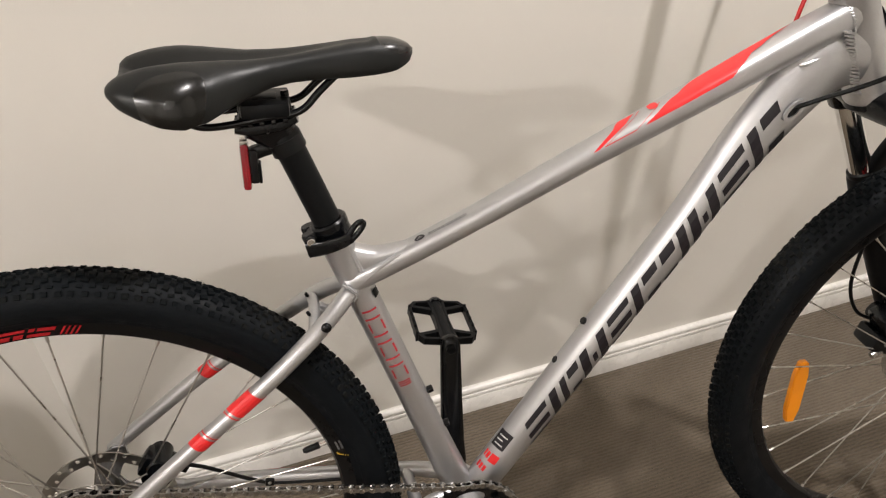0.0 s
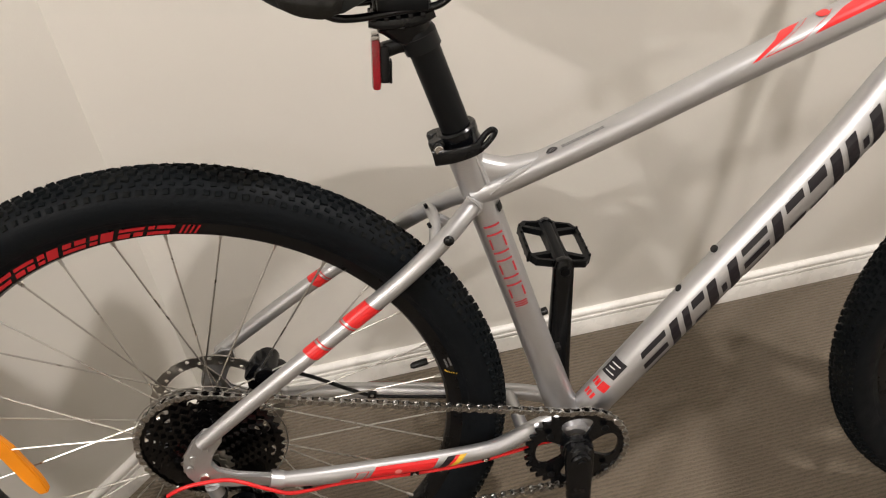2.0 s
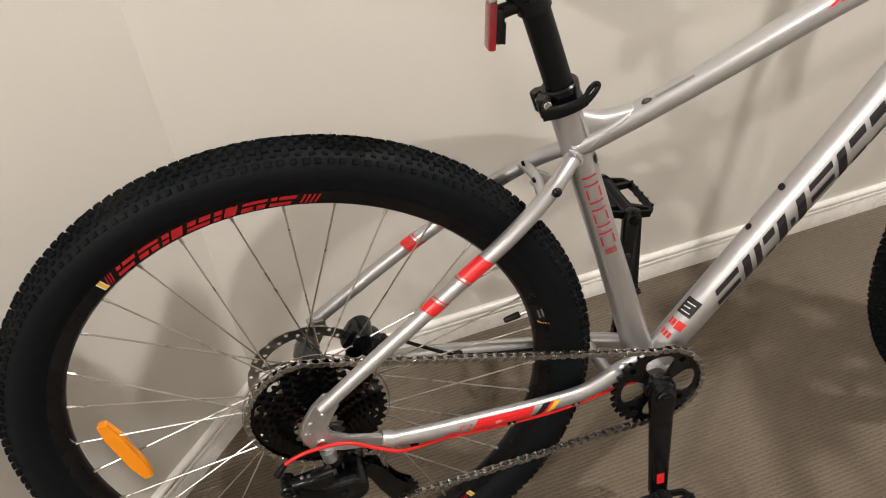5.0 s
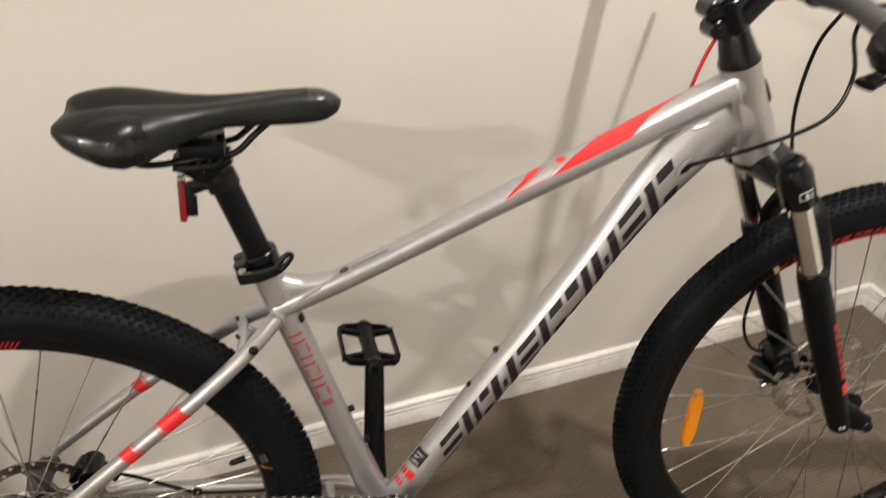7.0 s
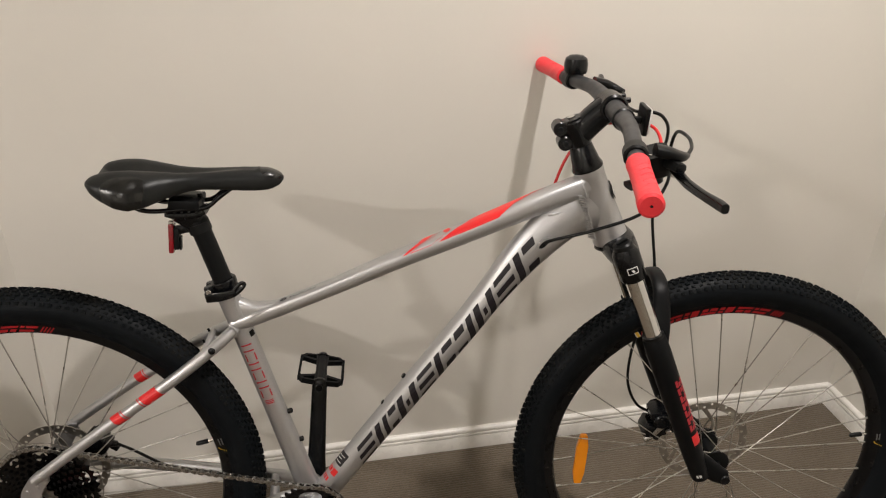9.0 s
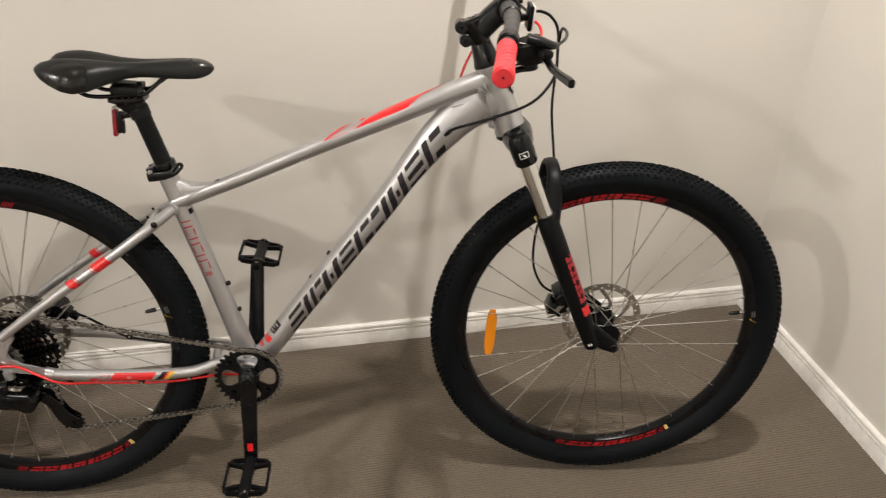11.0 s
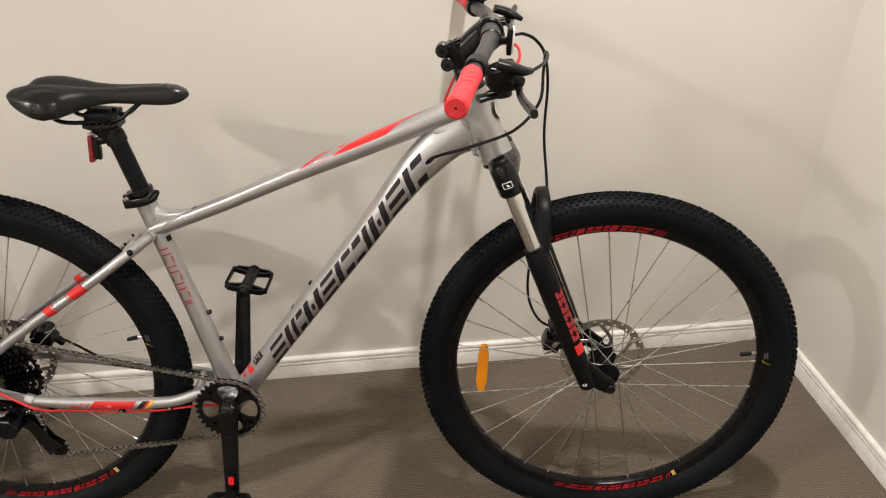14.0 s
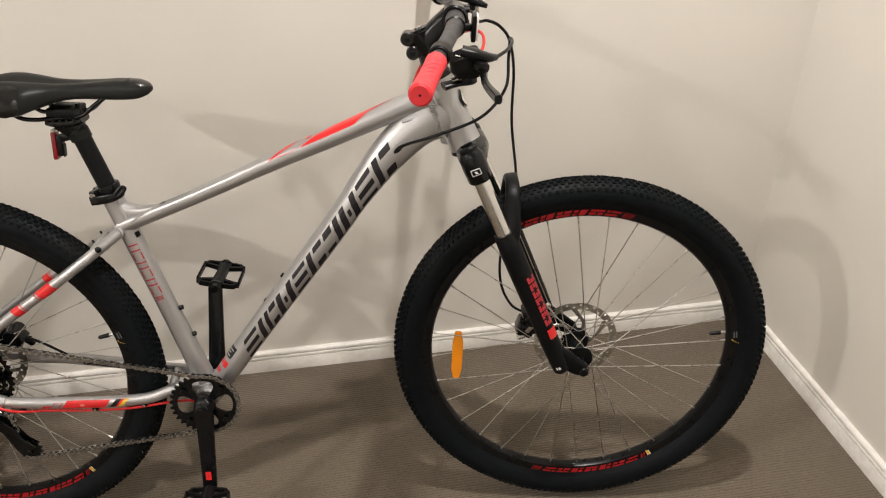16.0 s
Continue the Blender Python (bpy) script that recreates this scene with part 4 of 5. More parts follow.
    outline = [(-0.054, -0.0040), (-0.052, -0.0065), (-0.03, -0.0105), (0.03, -0.0105), (0.052, -0.0065), (0.054, -0.0040), (0.054, 0.0040), (0.052, 0.0065), (0.03, 0.0105), (-0.03, 0.0105), (-0.052, 0.0065), (-0.054, 0.0040)]
    prism(bm, [(z, x) for x, z in outline], -0.005, 0.005)
    bmesh.ops.bevel(bm, geom=[e for e in bm.edges if abs(e.verts[0].co.y - e.verts[1].co.y) < 1e-5], offset=0.0015, segments=2, affect="EDGES")
    r = part("spoke_reflector", bm, ORANGE, wheel, "orange plastic spoke reflector")
    r.matrix_basis = Matrix.Translation(c) @ pose(0, 0, 0, 0, tilt, 0)
    # brake rotor
    y0 = left_flange + 0.010
    bm = fresh()
    seg = 36
    for k in range(seg):
        a0, a1 = 2 * math.pi * k / seg, 2 * math.pi * (k + 1) / seg
        ro = 0.0840 - (0.0016 if k % 3 == 0 else 0)
        corner = [(a0, 0.0695), (a0, 0.0768), (a0, 0.0840), ((a0 + a1) / 2, ro), (a1, 0.0840), (a1, 0.0768), (a1, 0.0695), ((a0 + a1) / 2, 0.0695)]
        outer = [(r * math.cos(q), r * math.sin(q)) for q, r in corner]
        hr = 0.0735 if k % 2 else 0.0800
        hc = (hr * math.cos((a0 + a1) / 2), hr * math.sin((a0 + a1) / 2))
        inner = [(hc[0] + 0.0028 * math.cos(math.atan2(p[1] - hc[1], p[0] - hc[0])), hc[1] + 0.0028 * math.sin(math.atan2(p[1] - hc[1], p[0] - hc[0]))) for p in outer]
        holed(bm, outer, inner, y0 - 0.0009, y0 + 0.0009)
    bmesh.ops.remove_doubles(bm, verts=bm.verts, dist=1e-6)
    for k in range(6):
        a = 2 * math.pi * k / 6
        line = spline([(0.021 * math.cos(a), y0, 0.021 * math.sin(a)), (0.042 * math.cos(a + 0.18), y0, 0.042 * math.sin(a + 0.18)), (0.0705 * math.cos(a + 0.62), y0, 0.0705 * math.sin(a + 0.62))], 6)
        tube(bm, line, [(0.0009, 0.0045), (0.0009, 0.0032), (0.0009, 0.0048)], 8, (0, 1, 0), power=4)
    holed(bm, [(0.024 * math.cos(q), 0.024 * math.sin(q)) for q in np.linspace(0, 6.2832, 24, endpoint=False)], [(0.017 * math.cos(q), 0.017 * math.sin(q)) for q in np.linspace(0, 6.2832, 24, endpoint=False)], y0 - 0.0009, y0 + 0.0009)
    part("brake_rotor", bm, ROTOR_STEEL, wheel, "drilled steel brake rotor", False)
    disc = revolve(fresh(), [(0.008, y0 - 0.006), (0.0255, y0 - 0.006), (0.0275, y0 - 0.004), (0.0275, y0 - 0.0012), (0.008, y0 - 0.0012)], 36)
    part("rotor_mount", disc, BLACK_PAINT, wheel)
    for k in range(6):
        a = 2 * math.pi * (k + 0.3) / 6
        for y1 in (y0 - 0.009, y0 + 0.0008):
            part("rotor_bolt", cyl(fresh(), (0.0215 * math.cos(a), y1, 0.0215 * math.sin(a)), (0.0215 * math.cos(a), y1 + 0.003, 0.0215 * math.sin(a)), 0.0034, 10), BLACK_MATT, wheel)
    return wheel


REAR_HUB = V(0, 0, REAR_R)
build_wheel("rear_wheel", "rear wheel with a black rim and knobbly tyre", Matrix.Translation(REAR_HUB), radians(75.5), 1, radians(14.1), radians(103.5), (radians(183), -14), True)
build_wheel("front_wheel", "front wheel with a black rim and knobbly tyre", STEER @ Matrix.Translation(FRONT_HUB), radians(93.5), 3, radians(7.5), radians(-81), (radians(183), 3), False)


# ---- fork, steering ----
BAR_AT = V(0.935, 0, 1.013)
ROLL = Matrix.Translation(BAR_AT) @ Matrix.Rotation(radians(2.3), 4, "X") @ Matrix.Translation(-BAR_AT)


def build_fork():
    def leg(s, y):
        """A point on the legs' line; s metres above the axle's height."""
        return V(1.137 - 0.410 * s, y, REAR_R + s)

    bm = fresh()
    arch = spline([tuple(leg(0.412, -0.0725)), tuple(leg(0.419, -0.060)), tuple(leg(0.421, -0.035)), tuple(leg(0.421, 0)), tuple(leg(0.421, 0.035)), tuple(leg(0.419, 0.060)), tuple(leg(0.412, 0.0725))], 6)
    tube(bm, arch, [(0.0185, 0.0150), (0.0250, 0.0180), (0.0300, 0.0200), (0.0250, 0.0180), (0.0185, 0.0150)], 24, (1, 0, 0.4), power=2.6)
    for y in (-0.0725, 0.0725):
        tube(bm, [leg(0.388, y), leg(0.391, y), leg(0.404, y), leg(0.406, y), leg(0.432, y), leg(0.441, y)], [(0.0185,) * 2, (0.0208,) * 2, (0.0210,) * 2, (0.0216,) * 2, (0.0214,) * 2, (0.0160,) * 2], 24)
    fork = part("fork", bm, BLACK_PAINT, bike, "black suspension fork with chrome stanchions and red decals")
    fork.matrix_basis = STEER
    for y in (-0.0725, 0.0725):
        cap = tube(fresh(), [leg(0.436, y), leg(0.446, y), leg(0.4485, y)], [(0.0168,) * 2, (0.0160,) * 2, (0.0128,) * 2], 24)
        box(cap, (0.020, 0.0050, 0.006), Matrix.Translation(leg(0.449, y)) @ pose(0, 0, 0, 0, -22, 20), 0.001)
        part("leg_cap", cap, BLACK_PLASTIC, fork, "round black cap")
        part("stanchion", tube(fresh(), [leg(0.250, y), leg(0.395, y)], 0.0150, 24), CHROME, fork, "polished chrome stanchion")
        bm = fresh()
        tube(bm, [leg(0.285, y), leg(0.281, y), leg(0.256, y), leg(0.18, y), leg(0.05, y), leg(0.030, y), leg(0.010, y), leg(0.003, y), leg(0.000, y)],
             [(0.0165,) * 2, (0.0190,) * 2, (0.0205,) * 2, (0.0200,) * 2, (0.0180,) * 2, (0.0172,) * 2, (0.0162,) * 2, (0.0154,) * 2, (0.012,) * 2], 24)
        # foot reaching forward to the axle
        line = spline([tuple(leg(0.048, y)), (1.142, y, 0.393), (1.162, y * 1.02, 0.378), (1.177, y * 1.02, 0.370)], 6)
        tube(bm, line, [(0.0095, 0.016), (0.0090, 0.018), (0.0085, 0.0165), (0.0075, 0.0140)], 16, (0, 1, 0), power=3)
        part("lower_leg", bm, BLACK_MATT, fork, "matt black lower leg")
        part("leg_seal", tube(fresh(), [leg(0.281, y), leg(0.289, y)], 0.0178, 22), BLACK_PLASTIC, fork)
        # red blocks of the leg's decal, on its front outer face
        line = [leg(0.207 - 0.130 * k / 12, y) for k in range(13)]
        rr = [(0.0204, 0.0204), (0.0192, 0.0192)]
        sg = -1 if y < 0 else 1
        turn = lambda q: [(s, -a * sg) for s, a in q]
        for k in range(7):
            c = 0.01 + 0.112 * k
            strips = [((c, 20), (c + 0.092, 20), (c + 0.092, 34), (c, 34)), ((c, 52), (c + 0.092, 52), (c + 0.092, 68), (c, 68))]
            strips.append(((c, 37), (c + 0.060, 37), (c + 0.060, 49), (c, 49)) if k % 2 else ((c + 0.032, 37), (c + 0.092, 37), (c + 0.092, 49), (c + 0.032, 49)))
            for q in strips:
                part("leg_mark", decal(fresh(), line, rr, [turn([(s, -v) for s, v in q])], (0, sg, 0), steps=(2, 3)), SEAT_RED, fork, "", False)
        bm = decal(fresh(), line, rr, [turn([(0.84, -14), (0.99, -14), (0.99, -70), (0.84, -70)])], (0, sg, 0), steps=(3, 6))
        part("leg_mark", bm, RED, fork, "red block", False)
        bm = decal(fresh(), [leg(0.4285, y), leg(0.410, y), leg(0.3975, y)], [(0.0219, 0.0219), (0.0215, 0.0215)], [((0.36, -22), (0.72, -22), (0.72, -19), (0.36, -19)), ((0.36, 19), (0.72, 19), (0.72, 22), (0.36, 22)), ((0.36, -22), (0.40, -22), (0.40, 22), (0.36, 22)), ((0.68, -22), (0.72, -22), (0.72, 22), (0.68, 22)), ((0.47, -5), (0.62, -9), (0.62, 1), (0.47, 7))], (0, sg, 0), steps=(2, 3))
        part("white_mark", bm, WHITE_DECAL, fork, "", False)
        bm = decal(fresh(), [leg(0.018, y), leg(0.012, y)], [(0.0168, 0.0168), (0.0165, 0.0165)], [((0.0, -2), (0.95, -2), (0.95, 12), (0.0, 12)), ((0.0, 16), (0.95, 16), (0.95, 28), (0.0, 28))], (0, sg, 0), steps=(2, 2))
        part("white_mark", bm, WHITE_DECAL, fork, "", False)
    # brace over the tyre, behind the legs' tops
    brace = spline([tuple(leg(0.262, -0.0725)), tuple(leg(0.305, -0.060) + V(0.022, 0, 0)), tuple(leg(0.350, -0.036) + V(0.042, 0, 0)), tuple(leg(0.362, 0) + V(0.047, 0, 0)), tuple(leg(0.350, 0.036) + V(0.042, 0, 0)), tuple(leg(0.305, 0.060) + V(0.022, 0, 0)), tuple(leg(0.262, 0.0725))], 7)
    part("fork_brace", tube(fresh(), brace, [(0.017, 0.0095), (0.0155, 0.0080), (0.013, 0.007), (0.012, 0.007), (0.013, 0.007), (0.0155, 0.0080), (0.017, 0.0095)], 16, (1, 0, 0.4), power=3), BLACK_MATT, fork)
    # brake caliper on the other leg
    bm = box(fresh(), (0.046, 0.040, 0.056), pose(1.094, 0.036, 0.420, 0, -18, 0), 0.007)
    box(bm, (0.034, 0.046, 0.028), pose(1.074, 0.038, 0.398, 0, 20, 0), 0.006)
    cyl(bm, (1.086, 0.008, 0.426), (1.086, 0.068, 0.426), 0.0145, 20)
    box(bm, (0.022, 0.010, 0.074), pose(1.110, 0.058, 0.425, 0, -21, 0), 0.003)
    part("front_caliper", bm, BLACK_PAINT, fork, "black disc brake caliper")
    for c, e in (((1.074, 0.020, 0.388), (1.058, 0.018, 0.382)), ((1.108, 0.018, 0.448), (1.118, 0.016, 0.462)), ((1.100, 0.014, 0.404), (1.100, 0.006, 0.404))):
        part("caliper_bolt", cyl(fresh(), c, e, 0.0052, 12), STEEL, fork)
    for at, turn, size in (((1.104, 0.0145, 0.4330), -24, (0.010, 0.004, 0.030)), ((1.082, 0.0145, 0.4060), 40, (0.008, 0.004, 0.022)), ((1.118, 0.0200, 0.4080), 12, (0.007, 0.006, 0.024))):
        part("caliper_plate", box(fresh(), size, Matrix.Translation(at) @ pose(0, 0, 0, 0, turn, 0), 0.001), STEEL, fork)
    part("axle_ring", cyl(fresh(), (1.172, -0.0640, 0.368), (1.172, -0.0560, 0.368), 0.0125, 20), LIME, fork, "lime green ring inside the fork end")
    # headset, stem
    top, d = V(0.9065, 0, 0.914), AXIS
    bm = tube(fresh(), [top, top + d * 0.003, top + d * 0.012, top + d * 0.040, top + d * 0.042], [(0.0248,) * 2, (0.0254,) * 2, (0.0222,) * 2, (0.0180,) * 2, (0.0165,) * 2], 26)
    head = part("headset", bm, BLACK_PAINT, bike, "black headset and spacers")
    head.matrix_basis = STEER
    foot = V(0.9540, 0, 0.794)
    bm = tube(fresh(), [foot - d * 0.008, foot - d * 0.006, foot], [(0.0285,) * 2, (0.0300,) * 2, (0.0285,) * 2], 26)
    part("lower_cup", bm, BLACK_PAINT, head)
    bm = fresh()
    at = top + d * 0.062
    tube(bm, [at - d * 0.021, at - d * 0.019, at + d * 0.019, at + d * 0.021], [(0.0175,) * 2, (0.0190,) * 2, (0.0190,) * 2, (0.0170,) * 2], 24)
    clamp = V(0.935, -0.0215, 1.013)
    reach = V(0.935, 0, 1.013)
    tube(bm, spline([tuple(at + V(0.006, 0, 0.001)), tuple((at + reach) / 2 + V(0, 0, 0.001)), tuple(reach - V(0.006, 0, 0.002))], 6), [(0.0185, 0.0205), (0.0190, 0.0205), (0.0205, 0.0200)], 20, (0, -1, 0), power=2.8)
    cyl(bm, reach + V(0, -0.024, 0), reach + V(0, 0.024, 0), 0.0215, 26)
    stem = part("stem", bm, BLACK_PAINT, bike, "gloss black stem")
    stem.matrix_basis = STEER
    for off in (-0.013, 0.011):
        c = at - V(0.0225, 0, 0.003) + d * off
        lobe = cyl(fresh(), c + V(0, -0.0145, 0), c + V(0, 0.0145, 0), 0.0114, 20)
        box(lobe, (0.022, 0.028, 0.019), Matrix.Translation(c + V(0.009, 0, 0.002)) @ pose(0, 0, 0, 0, -21, 0), 0.003)
        part("stem_clamp_lobe", lobe, BLACK_PAINT, stem)
        part("stem_bolt", cyl(fresh(), c + V(0, -0.0158, 0), c + V(0, 0.0158, 0), 0.0044, 14), BLACK_MATT, stem)
    cap = cyl(fresh(), at + d * 0.020, at + d * 0.0245, 0.0160, 22)
    part("stem_cap", cap, BLACK_PAINT, stem)
    part("cap_bolt", cyl(fresh(), at + d * 0.0240, at + d * 0.0275, 0.0062, 16), CHROME, stem)
    for y in (-0.016, 0.016):
        for z in (-0.012, 0.012):
            part("stem_bolt", cyl(fresh(), reach + V(0.014, y, z), reach + V(0.024, y, z), 0.0042, 12), BLACK_PAINT, stem)
    # handlebar
    half = 0.3715
    shape = [(-1.0, -0.043, -0.008), (-0.62, -0.024, -0.003), (-0.36, -0.008, 0.004), (-0.18, -0.001, 0.001), (-0.08, 0, 0), (0.08, 0, 0), (0.18, -0.001, 0.001), (0.36, -0.010, 0.004), (0.62, -0.032, -0.003), (1.0, -0.056, -0.008)]
    bar_line = spline([tuple(clamp + V(x, f * half, z)) for f, x, z in shape], 8)
    rr = [(0.0112,) * 2, (0.0112,) * 2, (0.0115,) * 2, (0.0140,) * 2, (0.0158,) * 2, (0.0158,) * 2, (0.0140,) * 2, (0.0115,) * 2, (0.0112,) * 2, (0.0112,) * 2]
    bar = part("handlebar", tube(fresh(), bar_line, rr, 20), GREY_BAR, bike, "dark grey handlebar with red grips")
    bar.matrix_basis = STEER @ ROLL

    def along(f):
        # the fraction is of the width
        y = clamp.y + f * half
        for a, b in zip(bar_line, bar_line[1:]):
            if a.y <= y <= b.y:
                return a.lerp(b, (y - a.y) / (b.y - a.y))
        return bar_line[-1] if f > 0 else bar_line[0]

    NEAR = (STEER @ ROLL).inverted()
    for sign in (-1, 1):
        a, b = along(0.655 * sign), along(0.999 * sign)
        dd = (b - a).normalized()
        bm = fresh()
        stops = [0, 0.002, 0.008, 0.010, 0.060, 0.112, 0.114, 0.122, (b - a).length, (b - a).length + 0.003]
        tube(bm, [a + dd * s for s in stops], [(0.0132,) * 2, (0.0148,) * 2, (0.0148,) * 2, (0.0142,) * 2, (0.0138,) * 2, (0.0143,) * 2, (0.0149,) * 2, (0.0149,) * 2, (0.0150,) * 2, (0.0118,) * 2], 28)
        # raised slanting ribs on the grip's upper face
        for k in range(5):
            f0 = 0.030 + 0.016 * k
            rib = [a + dd * (f0 + 0.011 * q) + (V(0, 0, 1) * math.cos(-0.7 + 1.1 * q) + V(-1, 0, 0) * math.sin(-0.7 + 1.1 * q)) * 0.0140 for q in (0, 0.25, 0.5, 0.75, 1)]
            tube(bm, rib, 0.0006, 6)
        part("grip", bm, GRIP_RED, bar, "bright red rubber grip")
        hole = cyl(fresh(), b + dd * 0.0026, b + dd * 0.0033, 0.0017, 12)
        part("grip_plug", hole, BLACK_PLASTIC, bar)
        # brake lever with its body; the far one mirrors the near one
        def at_bar(x, y, z):
            p = NEAR @ V(x, y, z)
            return p if sign < 0 else V(p.x, 2 * clamp.y - p.y, p.z)

        bm = fresh()
        cyl(bm, along(0.535 * sign), along(0.600 * sign), 0.0160, 22)
        part("lever_clamp", bm, BLACK_PLASTIC, bar)
        line = spline([tuple(at_bar(0.930, -0.220, 0.998)), tuple(at_bar(0.950, -0.222, 0.993)), tuple(at_bar(0.966, -0.217, 0.988)), tuple(at_bar(0.980, -0.204, 0.985))], 5)
        bm = tube(fresh(), line, [(0.0075, 0.0120), (0.0080, 0.0125), (0.0066, 0.0085), (0.0042, 0.0042)], 18, (0, 0, 1), power=2.6)
        box(bm, (0.018, 0.030, 0.014), Matrix.Translation(at_bar(0.956, -0.226, 0.978)) @ pose(0, 0, 0, 0, 15, -20 * sign), 0.006)
        part("lever_body", bm, BLACK_PLASTIC, bar, "black brake lever body")
        part("lever_pivot", cyl(fresh(), at_bar(0.960, -0.216, 0.960), at_bar(0.963, -0.216, 0.982), 0.0048, 14), STEEL, bar)
        line = spline([tuple(at_bar(0.961, -0.214, 0.970)), tuple(at_bar(0.959, -0.245, 0.968)), tuple(at_bar(0.957, -0.275, 0.967)), tuple(at_bar(0.959, -0.315, 0.966)), tuple(at_bar(0.964, -0.350, 0.965)), tuple(at_bar(0.965, -0.364, 0.9645))], 7)
        part("brake_lever", tube(fresh(), line, [(0.0060, 0.0062), (0.0050, 0.0070), (0.0045, 0.0068), (0.0045, 0.0062), (0.0052, 0.0068), (0.0050, 0.0060)], 14, (1, 0, 0), power=2.6), BLACK_PAINT, bar, "black brake lever blade")
    # shifter under the bar on the near side
    bm = fresh()
    tube(bm, spline([tuple(NEAR @ V(0.934, -0.198, 0.990)), tuple(NEAR @ V(0.940, -0.194, 0.974)), tuple(NEAR @ V(0.944, -0.190, 0.959))], 4), [(0.022, 0.018), (0.0260, 0.021), (0.0205, 0.016)], 20, (1, 0, 0), power=2.8)
    cyl(bm, NEAR @ V(0.940, -0.193, 0.960), NEAR @ V(0.942, -0.193, 0.946), 0.0135, 20)
    tube(bm, [NEAR @ V(0.948, -0.178, 0.972), NEAR @ V(0.962, -0.160, 0.978)], [(0.006, 0.006), (0.0045, 0.0045)], 12)
    part("shifter", bm, BLACK_PLASTIC, bar, "black gear shifter pod")
    line = spline([tuple(NEAR @ V(0.938, -0.190, 0.948)), tuple(NEAR @ V(0.922, -0.198, 0.948)), tuple(NEAR @ V(0.905, -0.203, 0.945))], 6)
    part("shift_paddle", tube(fresh(), line, [(0.004, 0.008), (0.0045, 0.0095), (0.005, 0.0110)], 14, (0, 0, 1), power=3), BLACK_PLASTIC, bar)
    line = spline([tuple(NEAR @ V(0.916, -0.206, 0.9545)), tuple(NEAR @ V(0.926, -0.202, 0.9560)), tuple(NEAR @ V(0.938, -0.196, 0.956))], 6)
    part("shift_paddle", tube(fresh(), line, [(0.0016, 0.005), (0.0016, 0.006), (0.0016, 0.005)], 12, (0, 0, 1), power=3), CHROME, bar)
    line = spline([tuple(NEAR @ V(0.922, -0.205, 0.988)), tuple(NEAR @ V(0.945, -0.204, 0.982)), tuple(NEAR @ V(0.962, -0.200, 0.972))], 6)
    part("shifter_trim", tube(fresh(), line, 0.0018, 8), CHROME, bar)
    # bell on the far side
    c = along(0.545)
    bm = cyl(fresh(), c + V(0.002, 0, 0.012), c + V(0.002, 0, 0.020), 0.012, 18)
    box(bm, (0.024, 0.012, 0.030), Matrix.Translation(c + V(0.004, 0, 0.004)), 0.003)
    part("bell", bm, BLACK_PLASTIC, bar, "small black bell")
    bm = revolve(fresh(), [(0.0195, -0.004), (0.0205, 0.0), (0.0205, 0.012), (0.0185, 0.020), (0.012, 0.0245), (0.0005, 0.026)], 28, False)
    q = part("bell_dome", bm, BLACK_PAINT, bar)
    q.matrix_basis = Matrix.Translation(c + V(0.002, 0, 0.018)) @ pose(0, 0, 0, 90, 0, 0) @ pose(0, 0, 0, 0, 0, 0)
    # front reflector on a bracket
    c = along(-0.150)
    bm = box(fresh(), (0.022, 0.012, 0.010), Matrix.Translation(c + V(0.018, 0, -0.001)), 0.003)
    cyl(bm, c + V(0, -0.006, 0), c + V(0, 0.006, 0), 0.0168, 20)
    box(bm, (0.007, 0.042, 0.040), Matrix.Translation(c + V(0.029, 0, 0.000)) @ pose(0, 0, 0, 0, 4, 0), 0.002)
    part("reflector_bracket", bm, BLACK_PLASTIC, bar)
    bm = box(fresh(), (0.0035, 0.038, 0.036), Matrix.Translation(c + V(0.0340, 0, 0.000)) @ pose(0, 0, 0, 0, 4, 0), 0.002)
    part("front_reflector", bm, WHITE_PLASTIC, bar, "white front reflector")
    return along


along = build_fork()


def hose(name, points, material, radius, label=""):
    return part(name, tube(fresh(), spline(points, 10), radius, 10), material, bike, label)


# ---- drivetrain ----
def gear(teeth, outer, depth, inner):
    """Toothed outline and a round hole, with equally many points."""
    o, i = [], []
    for k in range(teeth):
        for f, r in ((0.0, outer - depth), (0.22, outer - depth * 0.7), (0.40, outer), (0.60, outer), (0.78, outer - depth * 0.7)):
            a = 2 * math.pi * (k + f) / teeth
            o.append((r * math.cos(a), r * math.sin(a)))
            i.append((inner * math.cos(a), inner * math.sin(a)))
    return o, i


